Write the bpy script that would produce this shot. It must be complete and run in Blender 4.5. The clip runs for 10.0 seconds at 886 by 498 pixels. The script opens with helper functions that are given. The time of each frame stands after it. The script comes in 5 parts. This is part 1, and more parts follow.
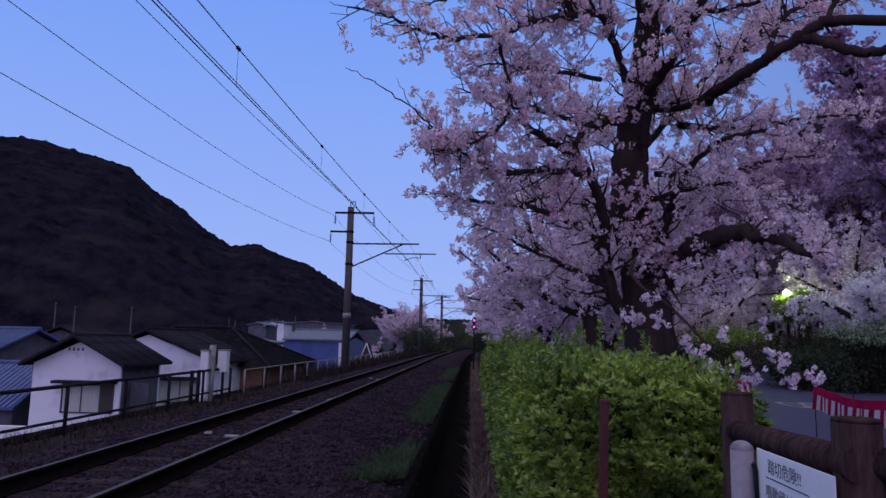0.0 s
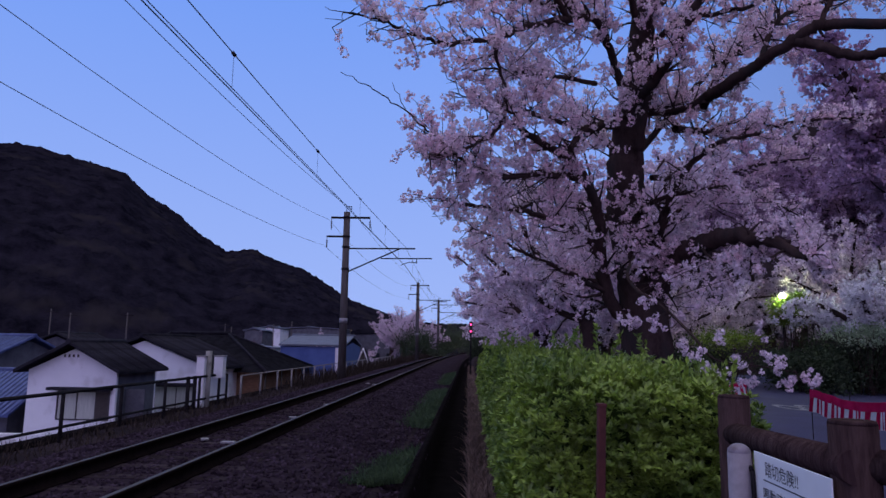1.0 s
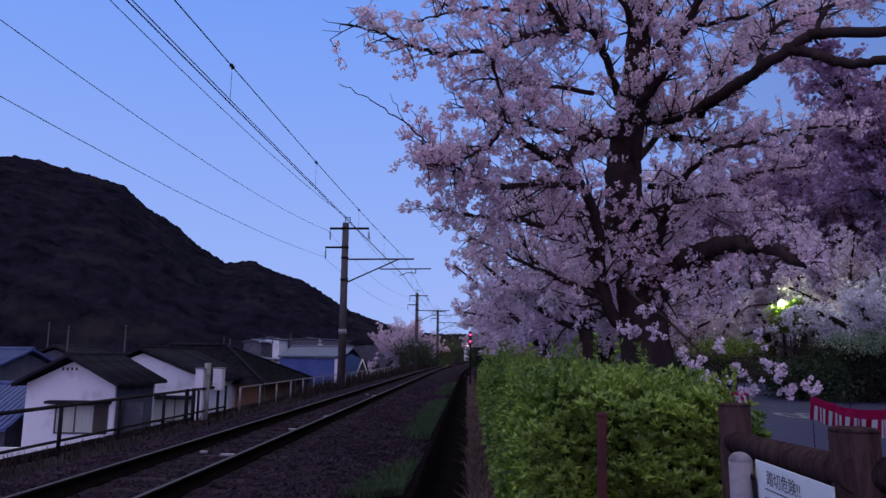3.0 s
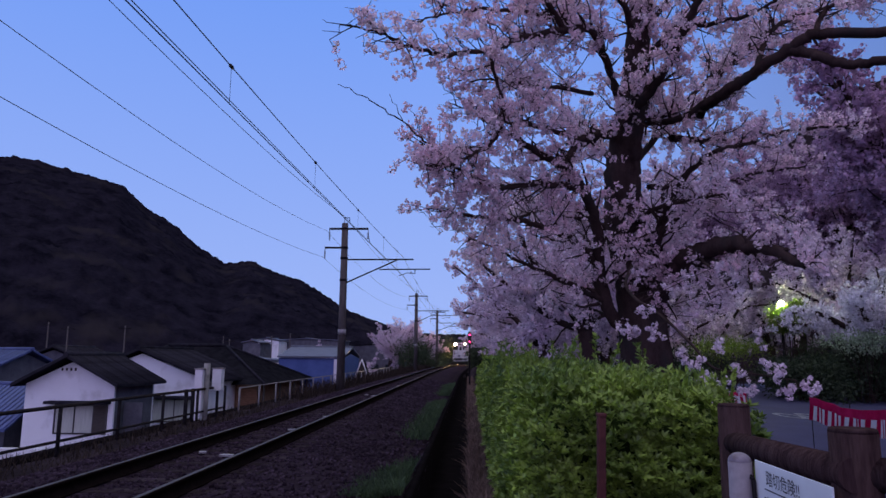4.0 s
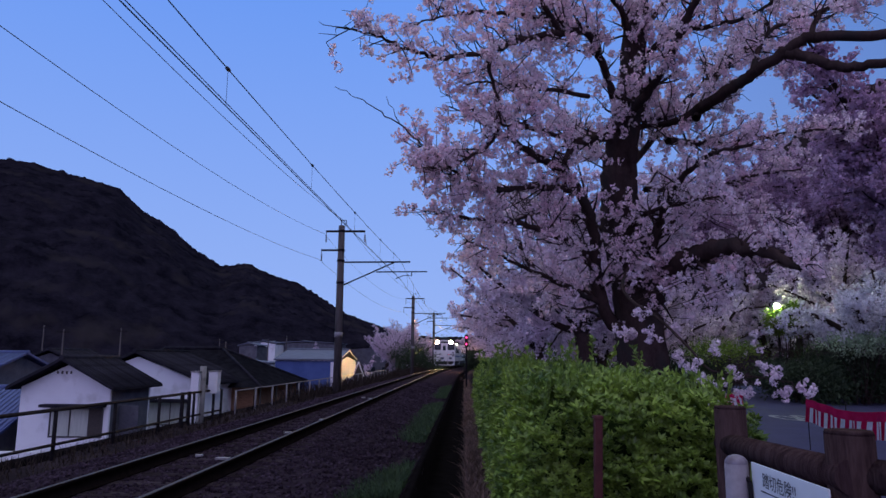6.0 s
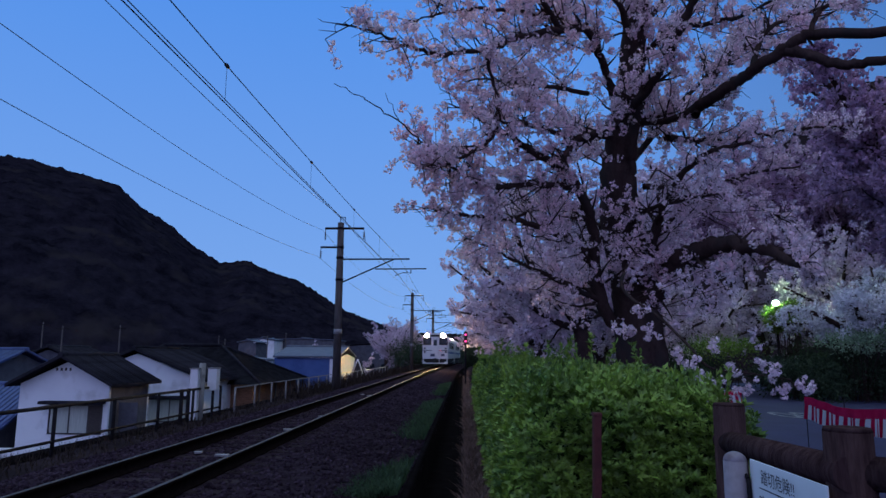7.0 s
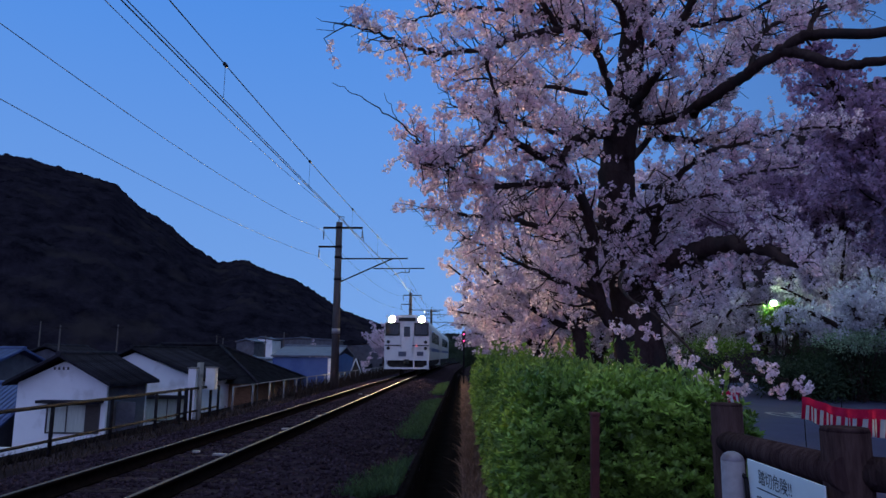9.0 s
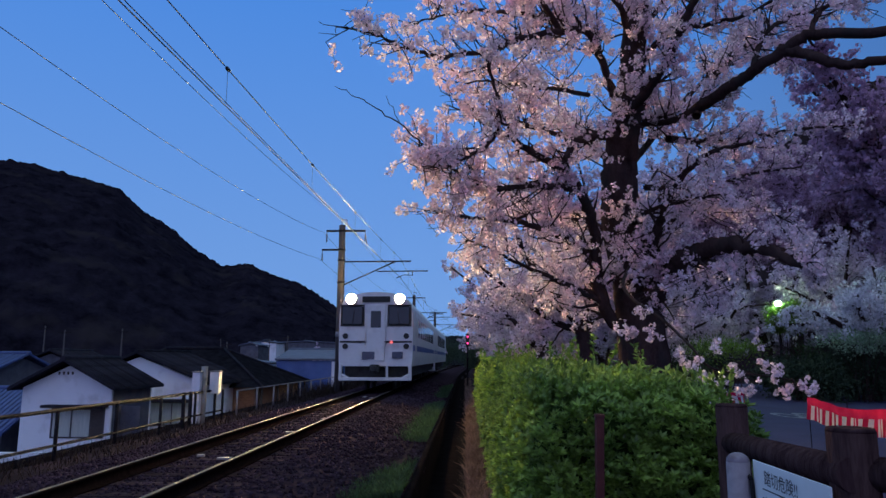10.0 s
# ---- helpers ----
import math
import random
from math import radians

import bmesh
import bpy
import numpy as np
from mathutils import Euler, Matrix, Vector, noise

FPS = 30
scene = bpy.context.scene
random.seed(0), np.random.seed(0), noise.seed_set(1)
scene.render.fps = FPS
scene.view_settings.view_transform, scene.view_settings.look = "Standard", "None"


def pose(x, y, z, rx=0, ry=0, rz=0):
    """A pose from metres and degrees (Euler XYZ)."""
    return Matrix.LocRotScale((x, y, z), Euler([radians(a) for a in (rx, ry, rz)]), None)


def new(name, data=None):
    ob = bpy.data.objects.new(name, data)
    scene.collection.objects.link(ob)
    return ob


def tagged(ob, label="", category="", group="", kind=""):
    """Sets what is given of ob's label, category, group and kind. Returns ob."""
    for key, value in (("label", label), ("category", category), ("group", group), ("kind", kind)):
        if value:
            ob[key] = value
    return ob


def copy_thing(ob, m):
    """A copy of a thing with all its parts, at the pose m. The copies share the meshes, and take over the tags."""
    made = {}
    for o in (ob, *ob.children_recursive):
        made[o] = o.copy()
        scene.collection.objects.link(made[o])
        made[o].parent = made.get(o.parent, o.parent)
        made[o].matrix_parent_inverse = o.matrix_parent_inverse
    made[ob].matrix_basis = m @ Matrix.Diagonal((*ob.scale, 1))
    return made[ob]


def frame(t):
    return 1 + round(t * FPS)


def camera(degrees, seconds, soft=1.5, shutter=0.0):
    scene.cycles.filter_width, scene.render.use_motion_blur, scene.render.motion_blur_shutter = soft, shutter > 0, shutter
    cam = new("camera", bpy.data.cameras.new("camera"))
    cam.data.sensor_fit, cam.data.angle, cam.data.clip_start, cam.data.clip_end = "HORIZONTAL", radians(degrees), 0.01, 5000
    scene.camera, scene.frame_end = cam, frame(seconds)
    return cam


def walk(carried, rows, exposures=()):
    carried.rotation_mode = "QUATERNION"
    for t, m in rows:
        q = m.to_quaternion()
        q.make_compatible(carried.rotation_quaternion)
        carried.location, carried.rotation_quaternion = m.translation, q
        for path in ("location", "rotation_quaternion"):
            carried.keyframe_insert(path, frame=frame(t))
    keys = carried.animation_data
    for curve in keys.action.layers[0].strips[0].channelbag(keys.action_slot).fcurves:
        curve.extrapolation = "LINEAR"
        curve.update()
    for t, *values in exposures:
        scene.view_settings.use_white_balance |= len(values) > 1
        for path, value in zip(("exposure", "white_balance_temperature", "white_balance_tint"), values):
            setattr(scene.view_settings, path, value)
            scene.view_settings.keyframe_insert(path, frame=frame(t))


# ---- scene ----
EYE = (0.0, 0.0, 1.27)          # metres above the rail head, which is z = 0


def aim(pitch, left, lean):
    """A camera pose at EYE: degrees of tilt up, of turn to the left, of lean."""
    return pose(*EYE, 90 + pitch, 0, left) @ pose(0, 0, 0, 0, 0, lean)


cam = camera(66, 10.0, soft=1.5)
AIMS = [
    (0.0, 7.690, 2.601, 1.189), (0.5, 7.878, 2.451, 1.019), (1.0, 8.067, 2.297, 0.869), (1.5, 8.435, 2.270, 0.699),
    (2.0, 8.730, 2.179, 0.506), (2.5, 8.881, 2.225, 0.450), (4.0, 8.946, 2.152, 0.447), (4.5, 9.001, 2.199, 0.455),
    (5.0, 9.081, 2.078, 0.399), (5.5, 9.241, 1.955, 0.364), (7.0, 8.917, 1.807, 0.401), (7.5, 8.920, 1.859, 0.384),
    (8.0, 8.853, 1.925, 0.427), (8.5, 8.816, 1.750, 0.480), (9.0, 8.886, 1.664, 0.471), (9.5, 8.953, 1.729, 0.301),
    (10.0, 9.086, 1.929, 0.136)]
walk(cam, [(t, aim(*a)) for t, *a in AIMS],
     exposures=[(0.0, 0.0, 6500, 10), (5.5, 0.0, 6500, 10), (7.0, -0.32, 5350, -12), (8.5, -0.38, 5250, -13), (10.0, -0.50, 5250, -13)])

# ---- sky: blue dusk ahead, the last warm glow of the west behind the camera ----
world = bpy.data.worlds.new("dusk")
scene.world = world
world.use_nodes = True
wn, wl = world.node_tree.nodes, world.node_tree.links
wn.clear()
w_out, w_bg = wn.new("ShaderNodeOutputWorld"), wn.new("ShaderNodeBackground")
w_tc, w_sep = wn.new("ShaderNodeTexCoord"), wn.new("ShaderNodeSeparateXYZ")
w_ramp = wn.new("ShaderNodeValToRGB")
w_glow, w_mix = wn.new("ShaderNodeMapRange"), wn.new("ShaderNodeMix")
w_mix.data_type = "RGBA"
for pos, colour in ((0.0, (0.35, 0.47, 0.90, 1)), (0.12, (0.30, 0.48, 1.0, 1)), (0.3, (0.235, 0.45, 1.04, 1)), (0.6, (0.12, 0.29, 0.88, 1))):
    el = w_ramp.color_ramp.elements
    e = el[0] if pos == 0.0 else (el[1] if pos == 0.6 else el.new(pos))
    e.position, e.color = pos, colour
w_glow.inputs["From Min"].default_value, w_glow.inputs["From Max"].default_value = 0.0, -1.0
w_glow.interpolation_type = "SMOOTHSTEP"
w_mix.inputs["B"].default_value = (0.64, 0.56, 1.08, 1)
wl.new(w_tc.outputs["Generated"], w_sep.inputs[0])
wl.new(w_sep.outputs["Z"], w_ramp.inputs[0])
wl.new(w_sep.outputs["Y"], w_glow.inputs["Value"])
wl.new(w_glow.outputs[0], w_mix.inputs["Factor"])
wl.new(w_ramp.outputs[0], w_mix.inputs["A"])
wl.new(w_mix.outputs["Result"], w_bg.inputs[0])
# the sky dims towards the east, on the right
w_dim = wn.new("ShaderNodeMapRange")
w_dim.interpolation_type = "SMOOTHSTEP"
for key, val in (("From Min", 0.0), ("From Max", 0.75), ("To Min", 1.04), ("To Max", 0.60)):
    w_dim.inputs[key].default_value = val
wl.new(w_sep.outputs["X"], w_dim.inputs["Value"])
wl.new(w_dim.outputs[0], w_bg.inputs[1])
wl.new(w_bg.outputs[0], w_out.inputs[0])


# ---- materials ----
def material(name, c1, c2, scale=8.0, rough=0.85, bump=0.3, fine=6.0, metal=0.0, rnd=0.0, spots=None, stretch=(1, 1, 1), translucent=0.0, island=0.0):
    """Two colours mixed by coarse and fine noise, with fine relief. rnd, island: brightness spread per object or per loose piece."""
    m = bpy.data.materials.new(name)
    m.use_nodes = True
    n, l = m.node_tree.nodes, m.node_tree.links
    b = n["Principled BSDF"]
    tc, mp = n.new("ShaderNodeTexCoord"), n.new("ShaderNodeMapping")
    mp.inputs["Scale"].default_value = stretch
    l.new(tc.outputs["Object"], mp.inputs[0])
    n1, n2 = n.new("ShaderNodeTexNoise"), n.new("ShaderNodeTexNoise")
    n1.inputs["Scale"].default_value, n1.inputs["Detail"].default_value = scale, 4
    n2.inputs["Scale"].default_value, n2.inputs["Detail"].default_value = scale * fine, 3
    for q in (n1, n2):
        l.new(mp.outputs[0], q.inputs["Vector"])
    add = n.new("ShaderNodeMath")
    add.operation = "MULTIPLY_ADD"
    add.inputs[1].default_value = 0.45
    l.new(n2.outputs["Fac"], add.inputs[0])
    l.new(n1.outputs["Fac"], add.inputs[2])
    ramp = n.new("ShaderNodeMapRange")
    ramp.inputs["From Min"].default_value, ramp.inputs["From Max"].default_value = 0.5, 0.95
    l.new(add.outputs[0], ramp.inputs["Value"])
    mix = n.new("ShaderNodeMix")
    mix.data_type = "RGBA"
    mix.inputs["A"].default_value, mix.inputs["B"].default_value = (*c1, 1), (*c2, 1)
    l.new(ramp.outputs[0], mix.inputs["Factor"])
    out = mix.outputs["Result"]
    if spots:
        n3, st, m3 = n.new("ShaderNodeTexNoise"), n.new("ShaderNodeMapRange"), n.new("ShaderNodeMix")
        n3.inputs["Scale"].default_value, n3.inputs["Detail"].default_value = spots[1], 6
        st.inputs["From Min"].default_value, st.inputs["From Max"].default_value = 0.55, 0.68
        m3.data_type = "RGBA"
        m3.inputs["B"].default_value = (*spots[0], 1)
        l.new(mp.outputs[0], n3.inputs["Vector"])
        l.new(n3.outputs["Fac"], st.inputs["Value"])
        l.new(st.outputs[0], m3.inputs["Factor"])
        l.new(out, m3.inputs["A"])
        out = m3.outputs["Result"]
    if rnd or island:
        src = n.new("ShaderNodeObjectInfo").outputs["Random"] if rnd else n.new("ShaderNodeNewGeometry").outputs["Random Per Island"]
        k = rnd or island
        sp, hv = n.new("ShaderNodeMapRange"), n.new("ShaderNodeHueSaturation")
        sp.inputs["To Min"].default_value, sp.inputs["To Max"].default_value = 1 - k, 1 + k
        l.new(src, sp.inputs["Value"])
        l.new(sp.outputs[0], hv.inputs["Value"])
        l.new(out, hv.inputs["Color"])
        out = hv.outputs[0]
    l.new(out, b.inputs["Base Color"])
    b.inputs["Roughness"].default_value, b.inputs["Metallic"].default_value = rough, metal
    if rough >= 0.85:
        b.inputs["Specular IOR Level"].default_value = 0.0
    if bump:
        bp = n.new("ShaderNodeBump")
        bp.inputs["Strength"].default_value, bp.inputs["Distance"].default_value = bump, 0.02
        l.new(add.outputs[0], bp.inputs["Height"])
        l.new(bp.outputs[0], b.inputs["Normal"])
    if translucent:
        tr, ms = n.new("ShaderNodeBsdfTranslucent"), n.new("ShaderNodeMixShader")
        ms.inputs[0].default_value = translucent
        l.new(out, tr.inputs[0])
        l.new(b.outputs[0], ms.inputs[1])
        l.new(tr.outputs[0], ms.inputs[2])
        l.new(ms.outputs[0], n["Material Output"].inputs[0])
    return m


def glow(name, colour, strength):
    m = bpy.data.materials.new(name)
    m.use_nodes = True
    b = m.node_tree.nodes["Principled BSDF"]
    b.inputs["Base Color"].default_value = (*colour, 1)
    b.inputs["Emission Color"].default_value = (*colour, 1)
    b.inputs["Emission Strength"].default_value = strength
    return m


def glass(name, tint=(0.02, 0.025, 0.03)):
    m = bpy.data.materials.new(name)
    m.use_nodes = True
    b = m.node_tree.nodes["Principled BSDF"]
    b.inputs["Base Color"].default_value, b.inputs["Roughness"].default_value = (*tint, 1), 0.04
    return m


M = {
    "ground": material("weedy_soil", (0.019, 0.015, 0.018), (0.048, 0.035, 0.042), 0.6, 0.95, 0.5, 14),
    "ballast": material("ballast_gravel", (0.018, 0.012, 0.018), (0.042, 0.030, 0.040), 6, 0.95, 1.0, 5),
    "stone": material("ballast_stone", (0.018, 0.012, 0.018), (0.050, 0.035, 0.050), 3, 0.95, 0.4, 6, island=0.5),
    # the dusk sky's blue reflection is put into this base colour
    "asphalt": material("asphalt", (0.023, 0.020, 0.064), (0.040, 0.035, 0.106), 1.2, 0.75, 0.3, 40),
    "paint": material("road_paint", (0.10, 0.10, 0.12), (0.42, 0.42, 0.44), 3, 0.7, 0.2, 5),
    "sleeper": material("sleeper_concrete", (0.024, 0.017, 0.020), (0.05, 0.038, 0.044), 5, 0.95, 0.4, 6, rnd=0.25),
    "plate": material("pale_mark", (0.19, 0.17, 0.18), (0.33, 0.31, 0.32), 8, 0.7, 0.2),
    "railside": material("rusty_rail", (0.008, 0.006, 0.006), (0.018, 0.012, 0.011), 12, 0.85, 0.3),
    "railtop": material("worn_rail_head", (0.026, 0.018, 0.017), (0.052, 0.038, 0.036), 14, 0.70, 0.05),
    "concrete": material("weathered_concrete", (0.20, 0.19, 0.18), (0.34, 0.32, 0.30), 3, 0.9, 0.3, 9, spots=((0.09, 0.085, 0.08), 2.2)),
    # near-black concrete: the shade inside the narrow channel is in the colour
    "drain": material("drain_shade_concrete", (0.006, 0.005, 0.006), (0.013, 0.011, 0.012), 4, 0.9, 0.4, 8),
    "pole": material("pole_concrete", (0.07, 0.06, 0.06), (0.13, 0.115, 0.11), 2.5, 0.85, 0.2, 12, stretch=(4, 4, 0.6)),
    "steel": material("dull_galvanised_steel", (0.016, 0.014, 0.016), (0.036, 0.032, 0.036), 9, 0.88, 0.1, 5, metal=0.2),
    "galv": material("pale_galvanised_steel", (0.16, 0.14, 0.14), (0.27, 0.24, 0.23), 9, 0.6, 0.1, 5, metal=0.2),
    "wire": material("dark_wire", (0.02, 0.02, 0.025), (0.04, 0.04, 0.045), 9, 0.8, 0.0),
    "insulator": material("brown_glazed_insulator", (0.06, 0.04, 0.04), (0.10, 0.07, 0.06), 9, 0.3, 0.0),
    "white": material("white_render_wall", (0.82, 0.82, 0.83), (0.88, 0.88, 0.89), 1.2, 0.9, 0.15, 18, spots=((0.66, 0.65, 0.64), 0.9)),
    "tile": material("dark_roof_tile", (0.017, 0.016, 0.021), (0.036, 0.034, 0.044), 2, 0.88, 0.2, 8, rnd=0.3),
    "bluetile": material("blue_roof_tile", (0.04, 0.055, 0.155), (0.075, 0.098, 0.24), 2, 0.7, 0.2, 8, rnd=0.2),
    "darkwood": material("dark_stained_wood", (0.035, 0.028, 0.025), (0.075, 0.06, 0.05), 6, 0.8, 0.3, 6, stretch=(1, 1, 8)),
    "tanwall": material("tan_board_wall", (0.20, 0.11, 0.065), (0.31, 0.18, 0.11), 3, 0.85, 0.2, 6, stretch=(1, 1, 4)),
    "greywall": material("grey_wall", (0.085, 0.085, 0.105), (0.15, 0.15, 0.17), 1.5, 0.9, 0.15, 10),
    "bluewall": material("blue_sheet_wall", (0.05, 0.09, 0.26), (0.08, 0.13, 0.34), 1.5, 0.6, 0.1, 10),
    "greyroof": material("grey_metal_roof", (0.07, 0.075, 0.11), (0.12, 0.125, 0.17), 1.5, 0.7, 0.1, 10),
    "curtain": material("pale_window_curtain", (0.42, 0.45, 0.38), (0.58, 0.60, 0.52), 3, 0.9, 0.1, stretch=(9, 9, 0.5)),
    "glass": glass("dark_glass"),
    "alu": material("bronze_window_frame", (0.05, 0.045, 0.045), (0.09, 0.08, 0.08), 9, 0.5, 0.05, metal=0.5),
    # dark forest whose base colour holds the blue of distance haze
    "hill": material("haze_blue_forest", (0.0050, 0.0045, 0.0082), (0.0205, 0.0175, 0.0275), 0.09, 0.95, 0.0, 7, spots=((0.025, 0.021, 0.025), 0.03)),
    "hillr": material("brown_spring_forest", (0.012, 0.009, 0.010), (0.04, 0.026, 0.030), 0.9, 0.95, 0.0, 9),
    "bark": material("cherry_bark", (0.032, 0.021, 0.020), (0.075, 0.050, 0.046), 5, 0.95, 0.8, 6, stretch=(1, 1, 0.5), spots=((0.04, 0.034, 0.032), 3.0)),
    "blossom": material("cherry_blossom", (0.87, 0.62, 0.71), (0.96, 0.85, 0.90), 1.1, 0.8, 0.0, 8, translucent=0.42, island=0.30),
    "blossomfar": material("pale_cherry_blossom", (0.68, 0.51, 0.62), (0.84, 0.73, 0.81), 0.9, 0.8, 0.0, 8, translucent=0.3, island=0.2),
    "blossomwhite": material("white_cherry_blossom", (0.80, 0.75, 0.84), (0.93, 0.89, 0.95), 0.9, 0.8, 0.0, 8, translucent=0.3, island=0.25),
    # deeper pink kind of cherry, with the shade on it darkened into the colour
    "blossomdeep": material("shaded_deep_pink_blossom", (0.38, 0.23, 0.36), (0.58, 0.40, 0.53), 0.7, 0.9, 0.0, 8, translucent=0.25, island=0.25),
    "weed": material("dull_weed", (0.022, 0.017, 0.015), (0.06, 0.045, 0.038), 3, 0.9, 0.0, 6, island=0.35),
    "tailglow": glow("tail_lamp_glow", (1.0, 0.12, 0.10), 2.5),
    "stake": material("worn_stake_paint", (0.17, 0.14, 0.17), (0.27, 0.23, 0.27), 7, 0.6, 0.1, 6, spots=((0.12, 0.08, 0.09), 9)),
    "leaf": material("hedge_leaf", (0.045, 0.10, 0.016), (0.29, 0.40, 0.06), 2.2, 0.5, 0.1, 9, translucent=0.25, island=0.4),
    # dark green that stands for the shade between the hedge leaves
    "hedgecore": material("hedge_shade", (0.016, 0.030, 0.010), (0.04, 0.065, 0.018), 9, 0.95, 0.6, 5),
    "bush": material("dark_evergreen_leaf", (0.018, 0.032, 0.014), (0.05, 0.075, 0.03), 1.4, 0.7, 0.1, 9, translucent=0.2, island=0.4),
    "maple": material("fresh_yellow_green_leaf", (0.14, 0.22, 0.03), (0.28, 0.36, 0.06), 2, 0.6, 0.0, 9, translucent=0.4, island=0.3),
    "paleleaf": material("pale_spring_leaf", (0.22, 0.32, 0.17), (0.46, 0.55, 0.38), 2, 0.6, 0.0, 9, translucent=0.3, island=0.3),
    "drygrass": material("dry_grass", (0.10, 0.065, 0.055), (0.23, 0.16, 0.135), 3, 0.9, 0.0, 6, translucent=0.2, island=0.35),
    "grass": material("green_grass", (0.020, 0.042, 0.018), (0.055, 0.095, 0.034), 3, 0.8, 0.0, 6, translucent=0.2, island=0.35),
    "log": material("brown_mock_log", (0.03, 0.017, 0.018), (0.075, 0.045, 0.045), 9, 0.9, 0.7, 5, stretch=(3, 3, 0.5)),
    "signwhite": material("white_sign_sheet", (0.74, 0.74, 0.76), (0.82, 0.82, 0.83), 3, 0.5, 0.02),
    "ink": material("black_ink", (0.02, 0.02, 0.025), (0.03, 0.03, 0.035), 3, 0.6, 0.0),
    "rust": material("rust_red_steel", (0.055, 0.010, 0.010), (0.105, 0.022, 0.020), 9, 0.8, 0.4, 5),
    "red": material("red_cloth", (0.46, 0.012, 0.07), (0.58, 0.025, 0.11), 6, 0.85, 0.1),
    "cloth": material("white_cloth", (0.72, 0.70, 0.72), (0.82, 0.80, 0.82), 6, 0.85, 0.1),
    "trainwhite": material("cream_white_train_paint", (0.70, 0.69, 0.67), (0.80, 0.79, 0.77), 2, 0.4, 0.03, spots=((0.60, 0.58, 0.55), 1.5)),
    "trainblue": material("blue_train_stripe", (0.03, 0.08, 0.30), (0.05, 0.11, 0.36), 2, 0.4, 0.0),
    "trainroof": material("grey_train_roof", (0.16, 0.16, 0.16), (0.26, 0.25, 0.25), 2, 0.7, 0.1),
    "under": material("black_underframe", (0.02, 0.02, 0.02), (0.05, 0.045, 0.04), 5, 0.8, 0.3),
    "headlamp": glow("headlamp_glow", (1.0, 0.58, 0.25), 28000.0),
    "redlamp": glow("red_signal_glow", (1.0, 0.05, 0.22), 5.0),
    "lampglow": glow("street_lamp_glow", (0.78, 1.0, 0.54), 340.0),
    "windowglow": glow("lit_window_glow", (1.0, 0.45, 0.16), 1.2),
}


# ---- building helpers ----
def part(name, bm, mat, parent=None, label="", smooth=False):
    """Links a bmesh as one mesh object, under parent where there is one."""
    me = bpy.data.meshes.new(name)
    bm.normal_update()
    bm.to_mesh(me)
    bm.free()
    for mm in (mat if isinstance(mat, (list, tuple)) else [mat]):
        me.materials.append(mm)
    if smooth:
        me.shade_smooth()
    ob = new(name, me)
    ob.parent = parent
    if label:
        tagged(ob, label)
    return ob


def thing(name, label, category, x=0, y=0, z=0, rz=0, group=""):
    ob = new(name)
    ob.matrix_basis = pose(x, y, z, 0, 0, rz)
    return tagged(ob, label, category, group)


def box(bm, x0, x1, y0, y1, z0, z1, bevel=0.0, m=None, mat=0):
    r = bmesh.ops.create_cube(bm, size=1)
    vs = r["verts"]
    for v in vs:
        v.co = Vector((x0 + (v.co.x + 0.5) * (x1 - x0), y0 + (v.co.y + 0.5) * (y1 - y0), z0 + (v.co.z + 0.5) * (z1 - z0)))
    fs = list({f for v in vs for f in v.link_faces})
    if bevel:
        es = list({e for v in vs for e in v.link_edges})
        r2 = bmesh.ops.bevel(bm, geom=es, offset=bevel, segments=2, affect="EDGES", profile=0.6)
        fs = list({f for f in r2["faces"]} | {f for f in fs if f.is_valid})
        vs = list({v for f in fs for v in f.verts})
    for f in fs:
        f.material_index = mat
    if m is not None:
        bmesh.ops.transform(bm, matrix=m, verts=vs)
    return vs


def rod(bm, a, b, r0, r1=None, n=10, mat=0):
    """A tapered round bar from a to b."""
    a, b = Vector(a), Vector(b)
    d = b - a
    res = bmesh.ops.create_cone(bm, cap_ends=True, segments=n, radius1=r0, radius2=r0 if r1 is None else r1, depth=d.length)
    m = Matrix.Translation((a + b) / 2) @ d.to_track_quat("Z", "Y").to_matrix().to_4x4()
    bmesh.ops.transform(bm, matrix=m, verts=res["verts"])
    for f in {f for v in res["verts"] for f in v.link_faces}:
        f.material_index = mat
        f.smooth = len(f.verts) == 4
    return res["verts"]


def raw_mesh(name, verts, faces, mat, parent=None, label="", smooth=False):
    """One mesh object from arrays: verts (n, 3), faces (m, 3 or 4)."""
    verts, faces = np.asarray(verts, dtype=np.float32), np.asarray(faces, dtype=np.int32)
    me = bpy.data.meshes.new(name)
    k = faces.shape[1]
    me.vertices.add(len(verts))
    me.vertices.foreach_set("co", verts.ravel())
    me.loops.add(faces.size)
    me.loops.foreach_set("vertex_index", faces.ravel())
    me.polygons.add(len(faces))
    me.polygons.foreach_set("loop_start", np.arange(0, faces.size, k, dtype=np.int32))
    me.update(calc_edges=True)
    me.validate()
    me.materials.append(mat)
    if smooth:
        me.shade_smooth()
    ob = new(name, me)
    ob.parent = parent
    if label:
        tagged(ob, label)
    return ob


